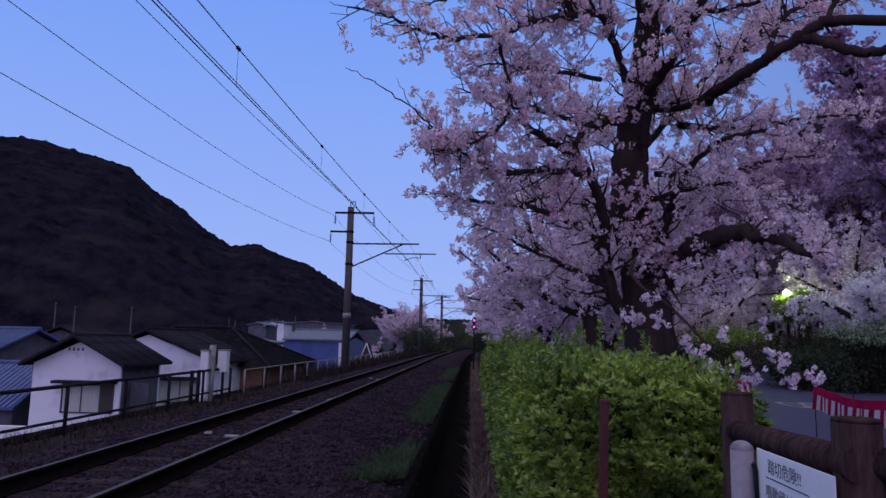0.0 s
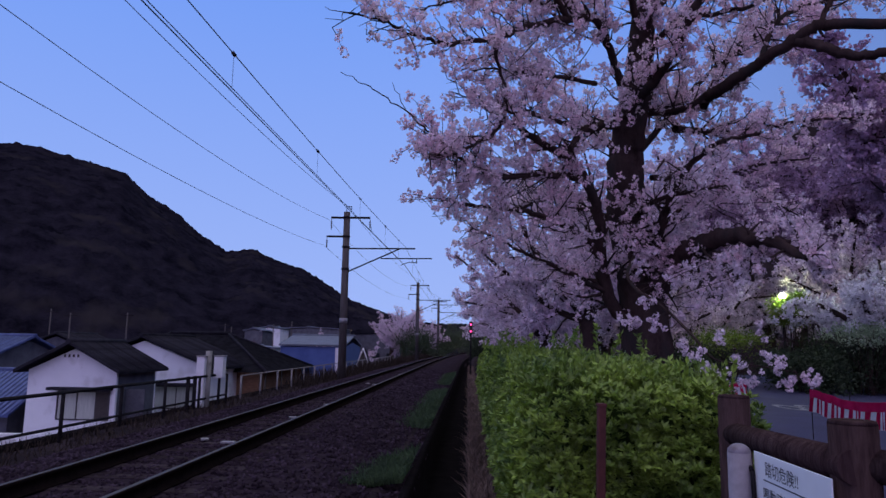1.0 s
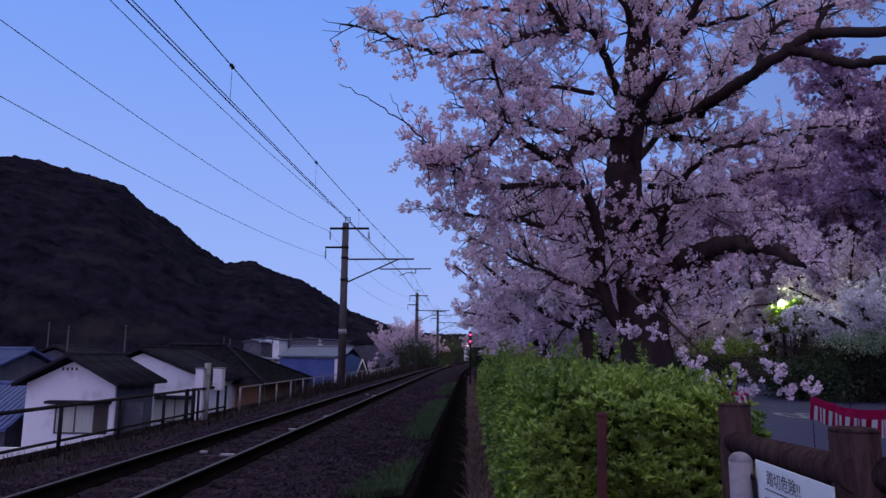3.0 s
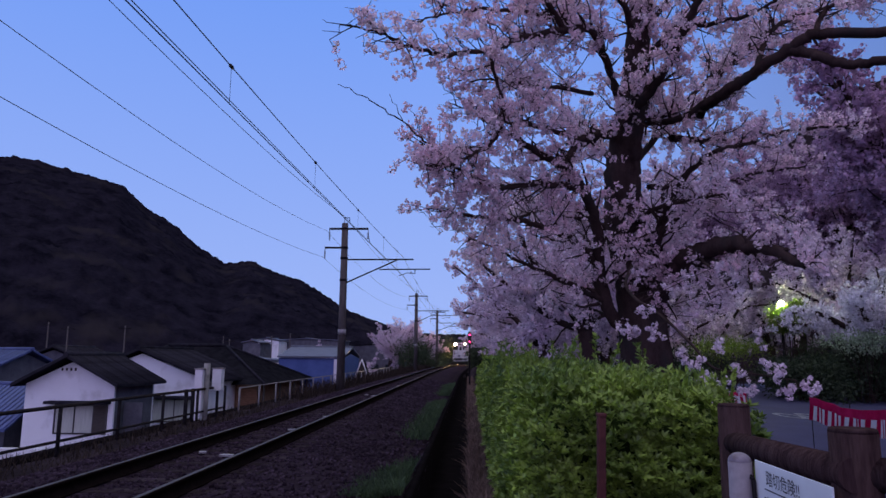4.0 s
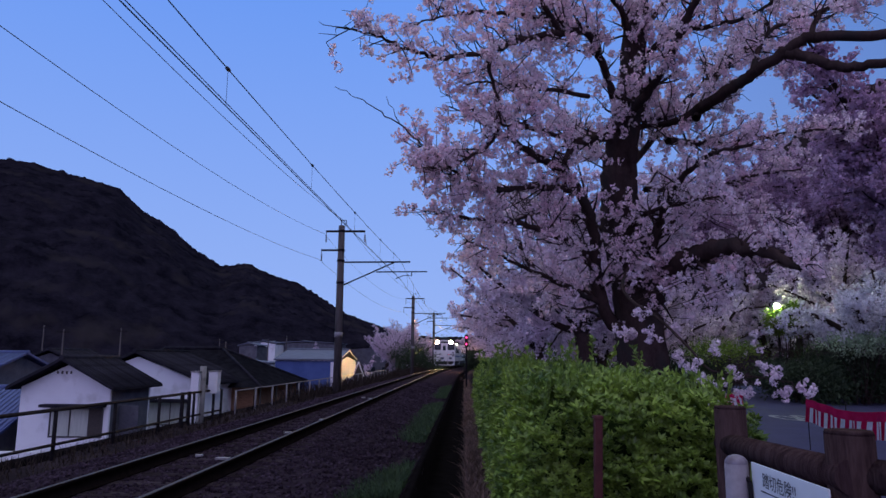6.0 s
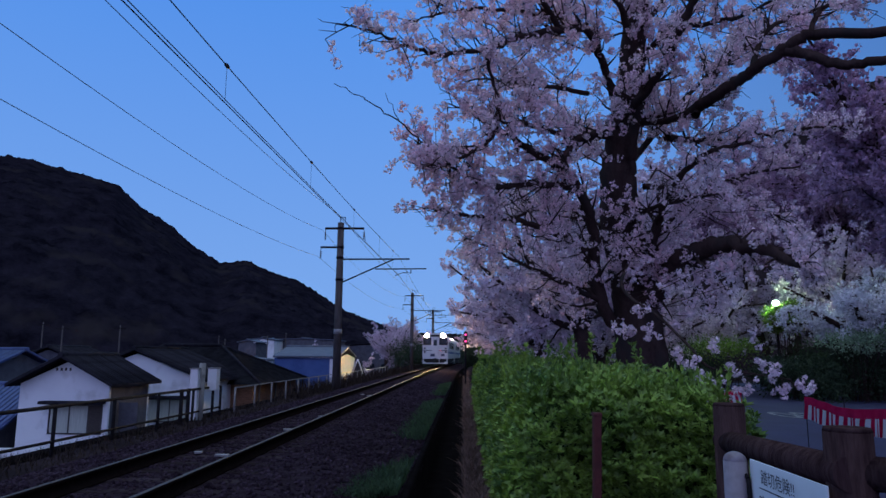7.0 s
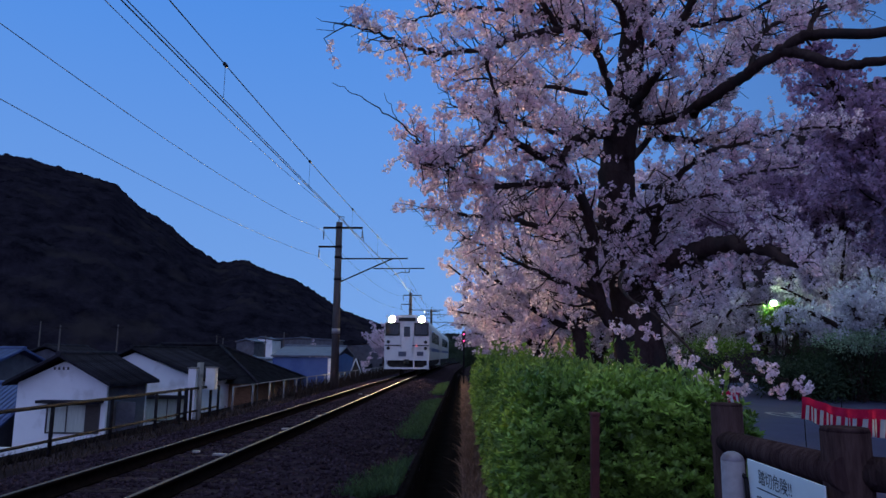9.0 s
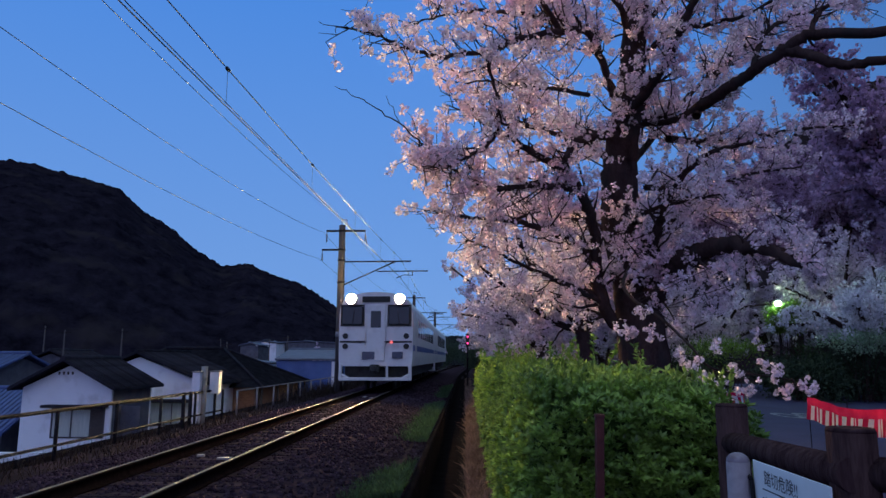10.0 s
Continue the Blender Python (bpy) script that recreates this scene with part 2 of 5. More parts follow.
def tube_arrays(points, radii, n=7):
    """Rings round a line of points, as (verts, quads)."""
    p = np.asarray(points, float)
    r = np.asarray(radii, float)
    t = np.gradient(p, axis=0)
    t /= np.linalg.norm(t, axis=1)[:, None] + 1e-9
    ref = np.where(np.abs(t[:, 2:3]) > 0.9, [[1.0, 0, 0]], [[0, 0, 1.0]])
    u = np.cross(t, ref)
    u /= np.linalg.norm(u, axis=1)[:, None]
    for i in range(1, len(u)):
        q = u[i - 1] - t[i] * np.dot(u[i - 1], t[i])
        ln = np.linalg.norm(q)
        if ln > 1e-6:
            u[i] = q / ln
    w = np.cross(t, u)
    a = np.linspace(0, 2 * np.pi, n, endpoint=False)
    v = p[:, None] + r[:, None, None] * (np.cos(a)[None, :, None] * u[:, None] + np.sin(a)[None, :, None] * w[:, None])
    i, j = np.meshgrid(np.arange(len(p) - 1), np.arange(n), indexing="ij")
    k = (j + 1) % n
    f = np.stack([i * n + j, i * n + k, (i + 1) * n + k, (i + 1) * n + j], -1).reshape(-1, 4)
    return v.reshape(-1, 3), f


class Heap:
    """Gathers many small arrays into one mesh."""
    def __init__(self):
        self.v, self.f, self.n = [], [], 0

    def add(self, v, f):
        self.v.append(v)
        self.f.append(f + self.n)
        self.n += len(v)

    def mesh(self, name, mat, parent=None, label="", smooth=False):
        return raw_mesh(name, np.concatenate(self.v), np.concatenate(self.f), mat, parent, label, smooth)


def spin(rng, n):
    """n random rotations."""
    q = rng.normal(size=(n, 4))
    q /= np.linalg.norm(q, axis=1)[:, None]
    w, x, y, z = q.T
    return np.stack([1 - 2 * (y * y + z * z), 2 * (x * y - z * w), 2 * (x * z + y * w),
                     2 * (x * y + z * w), 1 - 2 * (x * x + z * z), 2 * (y * z - x * w),
                     2 * (x * z - y * w), 2 * (y * z + x * w), 1 - 2 * (x * x + y * y)], -1).reshape(n, 3, 3)


def scatter(tv, tf, places, turns, sizes):
    """A template repeated at places, turned and sized."""
    v = np.einsum("nij,kj->nki", turns, tv) * sizes[:, None, None] + places[:, None]
    f = tf[None] + (np.arange(len(places)) * len(tv))[:, None, None]
    return v.reshape(-1, 3), f.reshape(-1, tf.shape[1])


# ---- plan of the line ----
TRACK_X = -3.54


def bend(y):
    """How far the line has swung to the right at y: a slight curve, a straight, a sharper curve."""
    y = np.asarray(y, float)
    a = np.clip(y - 50, 0, 40)
    b = np.maximum(y - 90, 0)
    c = np.maximum(y - 110, 0)
    return a * a / 3000 + b * 40 / 1500 + c * c / 700


def line_x(y, off=0.0):
    return TRACK_X + off + bend(y)


def terrain(x, y):
    """Height of the ground sheet."""
    q = x - bend(y)
    z = np.interp(q, [-12.0, -9.0, -7.15, -6.6, -5.6, -1.6, -0.75, 2.2, 6, 40, 120], [-4.0, -3.8, -0.45, -0.36, -0.42, -0.42, -0.30, -0.22, -0.22, -0.3, -0.3])
    return z


def ground_sheet():
    xs = np.concatenate([[-3000, -1500, -700, -300, -120, -60, -30, -18], np.arange(-13, 5, 0.4), [5, 7, 10, 15, 25, 40, 80, 160, 400, 1000, 3000]])
    ys = np.concatenate([[-1500, -300, -60, -20, -8, -2], np.arange(0, 40, 0.8), np.arange(40, 160, 4), [160, 180, 200, 230, 260, 300, 400, 700, 1500, 4000]])
    X, Y = np.meshgrid(xs, ys)
    yy = np.minimum(Y, 240)
    Z = terrain(X, yy)
    near = (np.abs(X) < 14) & (np.abs(Y) < 60)
    Z = Z + np.where(near & (X < -5.2), 0.04 * np.sin(X * 2.1 + np.sin(Y * 1.3)) * np.cos(Y * 1.7), 0)
    inside = (X > -0.74 + bend(yy)) & (X < 0.3 + bend(yy))
    Z = np.where(inside & (Y < 160), -1.0, Z)
    n = len(xs)
    i, j = np.meshgrid(np.arange(len(ys) - 1), np.arange(n - 1), indexing="ij")
    f = np.stack([i * n + j, i * n + j + 1, (i + 1) * n + j + 1, (i + 1) * n + j], -1).reshape(-1, 4)
    ob = raw_mesh("ground", np.stack([X, Y, Z], -1).reshape(-1, 3), f, M["ground"], smooth=True)
    tagged(ob, "weedy dark soil ground along the railway", "ground", kind="structure")


def swept(name, profile, y0, y1, mat, label="", parent=None, step=2.0, closed=True, mats=None, pick=None):
    """A profile of (offset from the track's middle, height) swept along the line."""
    ys = np.arange(y0, y1 + 0.01, step)
    pr = np.asarray(profile, float)
    X = line_x(ys)[:, None] + pr[None, :, 0]
    V = np.stack([X, np.repeat(ys[:, None], len(pr), 1), np.repeat(pr[None, :, 1], len(ys), 0)], -1).reshape(-1, 3)
    k = len(pr)
    m = k if closed else k - 1
    i, j = np.meshgrid(np.arange(len(ys) - 1), np.arange(m), indexing="ij")
    jj = (j + 1) % k
    f = np.stack([i * k + j, (i + 1) * k + j, (i + 1) * k + jj, i * k + jj], -1).reshape(-1, 4)
    ob = raw_mesh(name, V, f, mat, parent, label)
    if mats:
        ob.data.materials.append(mats)
        sel = np.isin(j.reshape(-1), pick).astype(np.int32)
        ob.data.polygons.foreach_set("material_index", sel)
    return ob


def railway():
    bed = swept("ballast_bed", [(-3.3, -0.75), (-2.0, -0.26), (-1.25, -0.165), (1.25, -0.165), (1.7, -0.24), (2.78, -0.39), (2.805, -0.75)], -10, 250, M["ballast"])
    tagged(bed, "dark brown gravel ballast bed of the railway", "track bed", kind="structure")
    # rails: foot, web and head
    prof = [(-0.061, -0.150), (0.061, -0.150), (0.061, -0.140), (0.010, -0.128), (0.010, -0.045), (0.032, -0.036), (0.032, -0.004), (0.026, 0.0),
            (-0.026, 0.0), (-0.032, -0.004), (-0.032, -0.036), (-0.010, -0.045), (-0.010, -0.128), (-0.061, -0.140)]
    for side in (-1, 1):
        r = swept("rail", [(x + side * 0.566, z) for x, z in prof], -10, 250, M["railside"], step=1.0, mats=M["railtop"], pick=(7,))
        tagged(r, "rusty steel rail with a worn bright head", "rail", "rails of the track")
    bm = bmesh.new()
    box(bm, -1.0, 1.0, -0.11, 0.11, -0.30, -0.153, 0.015)
    base = part("sleeper", bm, M["sleeper"])
    tagged(base, "dark weathered sleeper set in ballast", "sleeper", "sleepers of the track")
    ys = np.arange(1.2, 130, 0.62)
    base.matrix_basis = pose(line_x(ys[0]), ys[0], 0)
    for y in ys[1:]:
        copy_thing(base, pose(line_x(y), y, 0, 0, 0, -math.degrees(float(bend(y + 0.5) - bend(y - 0.5)))))
    # pale marks lying between the rails
    for i, (y, dx, w) in enumerate(((9.8, 0.15, 0.30), (10.1, -0.30, 0.16), (13.2, 0.20, 0.22), (16.1, 0.25, 0.2), (24.5, 0.2, 0.22), (25.2, -0.15, 0.2), (33.0, 0.25, 0.25))):
        bm = bmesh.new()
        box(bm, -w * 0.32, w * 0.32, -0.045, 0.045, 0, 0.03, 0.008)
        p = part("track_marker", bm, M["plate"])
        p.matrix_basis = pose(line_x(y) + dx, y, -0.145 if i % 2 else -0.14, 0, 0, 12 * i)
        tagged(p, "small pale plate lying between the rails", "marker plate", "plates between the rails")


def ballast_stones():
    rng = np.random.default_rng(3)
    n = 30000
    t = bmesh.new()
    bmesh.ops.create_icosphere(t, subdivisions=1, radius=0.5)
    t.verts.ensure_lookup_table()
    tv = np.array([v.co[:] for v in t.verts])
    tf = np.array([[v.index for v in f.verts] for f in t.faces])
    t.free()
    y = 3.0 + 40 * rng.random(n) ** 1.9
    off = rng.uniform(-2.6, 2.9, n)
    keep = (np.abs(np.abs(off) - 0.566) > 0.11)
    y, off = y[keep], off[keep]
    z = np.interp(off, [-3.3, -2.0, -1.25, 1.25, 1.7, 2.85], [-0.75, -0.26, -0.168, -0.168, -0.24, -0.40])
    n = len(y)
    s = rng.uniform(0.03, 0.075, n) * (1 + y / 60)
    tv2 = tv * (1, 0.8, 0.62)
    v, f = scatter(tv2, tf, np.stack([line_x(y) + off, y, z + 0.005], -1), spin(rng, n), s)
    ob = raw_mesh("ballast_stones", v, f, M["stone"])
    tagged(ob, "loose grey-brown ballast stones round the track", "ballast", kind="stuff")


def drain():
    # lips, walls and floor share the colour darkened for the channel's shade
    prof = [(2.81, -0.38), (2.81, -0.31), (2.91, -0.31), (2.91, -0.85), (3.50, -0.85), (3.50, -0.27), (3.57, -0.27), (3.57, -0.95), (2.81, -0.95)]
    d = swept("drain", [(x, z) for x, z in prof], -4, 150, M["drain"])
    tagged(d, "concrete drainage channel beside the ballast, its inner shade in the colour", "drain", kind="structure")
    v = swept("verge", [(3.574, -0.95), (3.574, -0.272), (3.75, -0.245), (4.15, -0.205), (4.15, -0.95)], -4, 150, M["ground"])
    tagged(v, "narrow dark soil verge between drain and hedge", "verge", kind="structure")


# ---- line-side equipment ----
def catenary_pole(x, y, foot=-0.6):
    p = thing("catenary_pole", "tall weathered concrete railway pole with steel bracket arms", "railway pole", x, y, foot, group="poles along the track")
    H = 7.75 - foot
    bm = bmesh.new()
    rod(bm, (0, 0, 0), (0, 0, H), 0.20, 0.155, 18)
    part("shaft", bm, M["pole"], p)
    z0 = -foot
    bm = bmesh.new()
    rod(bm, (-0.02, 0, H), (-0.02, 0, H + 0.28), 0.018)
    rod(bm, (-0.02, 0, H + 0.28), (0.22, 0, H + 0.28), 0.018)
    rod(bm, (0.22, 0, H + 0.28), (0.22, 0, H + 0.10), 0.016)
    part("finial", bm, M["steel"], p)
    bm = bmesh.new()
    box(bm, -0.78, 1.16, -0.04, 0.04, z0 + 7.42, z0 + 7.52, 0.01)
    part("crossarm", bm, M["steel"], p)
    bm = bmesh.new()
    box(bm, -0.98, 0.18, -0.04, 0.04, z0 + 6.48, z0 + 6.57, 0.01)
    part("crossarm", bm, M["steel"], p)
    for px, pz, ln in ((-0.76, 7.42, 0.55), (1.15, 7.42, 0.60), (-0.96, 6.48, 0.5)):
        bm = bmesh.new()
        rod(bm, (px, 0, z0 + pz), (px + (0.08 if px > 0 else 0), 0, z0 + pz - ln), 0.014)
        for k in range(4):
            q = z0 + pz - 0.15 - k * 0.09
            rod(bm, (px, 0, q), (px, 0, q - 0.05), 0.05, 0.03, 10)
        part("insulator", bm, M["insulator"], p)
    bm = bmesh.new()
    rod(bm, (0.15, 0, z0 + 5.93), (3.42, 0, z0 + 5.95), 0.038)
    part("bracket_tube", bm, M["steel"], p)
    bm = bmesh.new()
    rod(bm, (0.15, 0, z0 + 4.80), (2.62, 0, z0 + 5.92), 0.035)
    part("brace", bm, M["steel"], p)
    bm = bmesh.new()
    rod(bm, (1.75, 0, z0 + 5.45), (4.25, 0, z0 + 5.47), 0.030)
    part("registration_tube", bm, M["steel"], p)
    bm = bmesh.new()
    rod(bm, (3.5, 0, z0 + 5.45), (3.5, 0, z0 + 5.24), 0.022)
    rod(bm, (3.5, 0, z0 + 5.26), (3.1, 0, z0 + 5.28), 0.018)
    rod(bm, (3.1, 0, z0 + 5.28), (2.72, 0, z0 + 5.13), 0.018)
    part("steady_arm", bm, M["steel"], p)
    for q, r in ((6.0, 0.19), (4.92, 0.195), (7.47, 0.175), (6.52, 0.185)):
        bm = bmesh.new()
        rod(bm, (0, 0, z0 + q - 0.05), (0, 0, z0 + q + 0.05), r, r, 16)
        part("clamp_band", bm, M["steel"], p)
    bm = bmesh.new()
    rod(bm, (0, 0, z0 + 2.28), (0, 0, z0 + 2.52), 0.197, 0.196, 18)
    part("number_band", bm, M["plate"], p, "pale painted band")
    return p


def wire_run(name, label, spans, radius, grp=""):
    """Hanging wire through supports: rows of (x, y, z, sag of the span that follows)."""
    pts = []
    for (x0, y0, z0, s), (x1, y1, z1, _) in zip(spans[:-1], spans[1:]):
        for k in range(24):
            u = k / 24
            pts.append((x0 + (x1 - x0) * u, y0 + (y1 - y0) * u, z0 + (z1 - z0) * u - 4 * s * u * (1 - u)))
    pts.append(spans[-1][:3])
    v, f = tube_arrays(pts, [radius] * len(pts), 6)
    ob = raw_mesh(name, v, f, M["wire"], smooth=True)
    tagged(ob, label, "wire", grp)
    return pts


def wires():
    ends = (-14.0, 33.0, 71.0, 97.0, 135.0)
    poles = (-6.2, -6.2, -5.4, -4.4, -1.9)
    def run(offs, z, sag, r, name, label, follow=False):
        rows = []
        for i, y in enumerate(ends):
            s = sag * ((ends[i + 1] - y) / 47) ** 2 if i + 1 < len(ends) else 0
            rows.append(((float(line_x(y)) if follow else poles[i]) + offs[i], y, z, s))
        return wire_run(name, label, rows, r, "wires of the line")
    zig = (-0.66, 0.36, -0.1, 0.2, -0.1)
    run(zig, 5.12, 0.03, 0.009, "contact_wire", "dark contact wire over the track", True)
    run([q + 0.11 if q < -0.5 else q for q in zig], 5.14, 0.05, 0.007, "auxiliary_wire", "dark auxiliary wire beside the contact wire", True)
    mess = run(zig, 6.05, 0.36, 0.009, "messenger_wire", "sagging messenger wire above the contact wire", True)
    run([-0.80] * 5, 7.38, 1.2, 0.007, "feeder_wire", "thin dark feeder wire on insulators")
    run([-1.0] * 5, 6.08, 0.92, 0.007, "feeder_wire", "thin dark feeder wire on the lower arm")
    run([0.2] * 5, 8.0, 0.9, 0.008, "earth_wire", "thin earth wire on the pole tops")
    for y in (4.5, 9.9, 15.3, 20.8, 26.3, 30.5, 38, 43, 48, 54, 60, 66, 71):
        zz = np.interp(y, [p[1] for p in mess], [p[2] for p in mess])
        bm = bmesh.new()
        x = float(np.interp(y, [p[1] for p in mess], [p[0] for p in mess]))
        rod(bm, (x, y, 5.10), (x, y, zz), 0.0035, None, 6)
        rod(bm, (x, y - 0.05, zz), (x, y + 0.05, zz), 0.03, None, 8)
        d = part("dropper", bm, M["wire"])
        tagged(d, "thin dropper with a clamp on the messenger wire", "dropper", "droppers of the overhead line")


def left_fence():
    f = thing("pipe_fence", "dark steel pipe fence with two rails along the embankment", "fence")
    X = -6.6
    def post(y, r, z1, mat):
        bm = bmesh.new()
        rod(bm, (X, y, -0.5), (X, y, z1), r, None, 10)
        part("post", bm, mat, f)
    for i, y in enumerate(np.arange(1.6, 19, 1.9)):
        post(y, 0.032, 0.43, M["steel"])
    for y in (16.1, 16.5):
        post(y, 0.045, 0.46, M["steel"])
    for z, r in ((0.42, 0.030), (-0.13, 0.024)):
        bm = bmesh.new()
        rod(bm, (X, -3, z), (X, 18.6, z), r, None, 10)
        part("rail", bm, M["steel"], f)
    g = thing("pipe_fence", "pale galvanised pipe fence along the track", "fence")
    for y in np.arange(19.9, 60, 1.9):
        bm = bmesh.new()
        rod(bm, (X, y, -0.5), (X, y, 0.33), 0.03, None, 10)
        part("post", bm, M["galv"], g)
    for z, r in ((0.32, 0.022),):
        bm = bmesh.new()
        rod(bm, (X, 19.9, z), (X, 58, z), r, None, 10)
        part("rail", bm, M["galv"], g)
    # line-side cabinets by the fence
    for x, y, w, z0, z1 in ((-6.72, 17.2, 0.20, -0.35, 0.90), (-6.52, 17.9, 0.24, 0.35, 0.90)):
        c = thing("equipment_box", "white sheet-metal line-side equipment box", "box", x, y, 0, group="boxes by the fence")
        bm = bmesh.new()
        box(bm, -w / 2, w / 2, -0.12, 0.12, z0, z1, 0.012)
        part("case", bm, M["cloth"], c)
        bm = bmesh.new()
        box(bm, -w / 2 - 0.02, w / 2 + 0.02, -0.14, 0.14, z1 - 0.002, z1 + 0.03, 0.008)
        part("lid", bm, M["galv"], c)
        bm = bmesh.new()
        rod(bm, (0, 0, -0.9), (0, 0, z0 + 0.01), 0.035)
        part("leg", bm, M["steel"], c)
    bm = bmesh.new()
    rod(bm, (-6.62, 17.3, -0.85), (-6.60, 17.3, 1.05), 0.09, 0.08, 12)
    s = part("stub_post", bm, M["concrete"])
    tagged(s, "short weathered concrete post at the fence", "post")
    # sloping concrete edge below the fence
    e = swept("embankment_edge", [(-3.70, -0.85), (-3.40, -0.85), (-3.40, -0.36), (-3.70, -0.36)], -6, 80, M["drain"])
    tagged(e, "low concrete edge along the embankment", "edge", kind="structure")


# ---- houses ----
def gable_roof(name, house, w, d, z_eave, z_ridge, over, mat, gable_over=0.6, thick=0.14, ribs=True):
    """Two roof slopes with tile ribs; the ridge runs along y from 0 to d."""
    for s in (-1, 1):
        bm = bmesh.new()
        slope = (z_ridge - z_eave) / (w / 2)
        x1, z1 = s * (w / 2 + over), z_eave - slope * over
        y0, y1 = -gable_over, d + gable_over
        vs = [bm.verts.new(c) for c in ((0, y0, z_ridge), (x1, y0, z1), (x1, y1, z1), (0, y1, z_ridge),
                                        (0, y0, z_ridge + thick), (x1, y0, z1 + thick), (x1, y1, z1 + thick), (0, y1, z_ridge + thick))]
        for q in ((0, 1, 2, 3), (7, 6, 5, 4), (0, 4, 5, 1), (1, 5, 6, 2), (2, 6, 7, 3), (3, 7, 4, 0)):
            bm.faces.new([vs[i] for i in q])
        bmesh.ops.recalc_face_normals(bm, faces=bm.faces)
        slope_ob = part("roof_slope", bm, mat, house)
        if ribs:
            me = bpy.data.meshes.new("tile_rib")
            b2 = bmesh.new()
            rod(b2, (0, 0, z_ridge + thick), (x1, 0, z1 + thick), 0.055, None, 8)
            b2.to_mesh(me)
            b2.free()
            me.materials.append(mat)
            for k in range(int((y1 - y0) / 0.3)):
                r = new("tile_rib", me)
                r.parent = slope_ob
                r.location = (0, y0 + 0.12 + k * 0.3, 0)
    bm = bmesh.new()
    rod(bm, (0, -gable_over - 0.05, z_ridge + thick), (0, d + gable_over + 0.05, z_ridge + thick), 0.13, None, 10)
    part("ridge", bm, mat, house)


def gable_walls(house, w, d, z0, z_eave, z_ridge, mat, t=0.15, side=None):
    for y in (0, d - t):
        bm = bmesh.new()
        vs = [bm.verts.new((x, yy, z)) for yy in (y, y + t) for x, z in ((-w / 2, z0), (w / 2, z0), (w / 2, z_eave), (0, z_ridge), (-w / 2, z_eave))]
        bm.faces.new(vs[:5][::-1])
        bm.faces.new(vs[5:])
        for i in range(5):
            bm.faces.new((vs[i], vs[(i + 1) % 5], vs[5 + (i + 1) % 5], vs[5 + i]))
        bmesh.ops.recalc_face_normals(bm, faces=bm.faces)
        part("gable_wall", bm, mat, house)
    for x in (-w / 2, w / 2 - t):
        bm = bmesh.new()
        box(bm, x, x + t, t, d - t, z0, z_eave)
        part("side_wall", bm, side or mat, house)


def house_window(house, x0, x1, z0, z1, panes, shutter=0.0):
    """A sliding window in the gable wall at y = 0, with frame, panes and curtains."""
    win = new("window")
    win.parent = house
    bm = bmesh.new()
    for q in ((x0 - 0.06, x1 + 0.06, z1, z1 + 0.07), (x0 - 0.06, x1 + 0.06, z0 - 0.07, z0), (x0 - 0.06, x0, z0, z1), (x1, x1 + 0.06, z0, z1)):
        box(bm, q[0], q[1], -0.06, 0.03, q[2], q[3], 0.006)
    part("frame", bm, M["alu"], win)
    w = (x1 - x0 - shutter) / panes
    for i in range(panes):
        bm = bmesh.new()
        box(bm, x0 + i * w + 0.03, x0 + (i + 1) * w - 0.03, -0.012, -0.006, z0, z1)
        part("curtain", bm, M["curtain"], win)
        bm = bmesh.new()
        box(bm, x0 + (i + 1) * w - 0.025, x0 + (i + 1) * w + 0.025, -0.05, -0.005, z0, z1, 0.004)
        part("stile", bm, M["alu"], win)
    if shutter:
        bm = bmesh.new()
        box(bm, x1 - shutter, x1, -0.045, -0.004, z0, z1, 0.006)
        part("shutter_box", bm, M["darkwood"], win, "dark shutter box")
    bm = bmesh.new()
    box(bm, x0 - 0.35, x1 + 0.2, -0.55, 0.0, z1 + 0.10, z1 + 0.24, 0.02)
    part("canopy", bm, M["tile"], house, "small dark tiled window canopy")


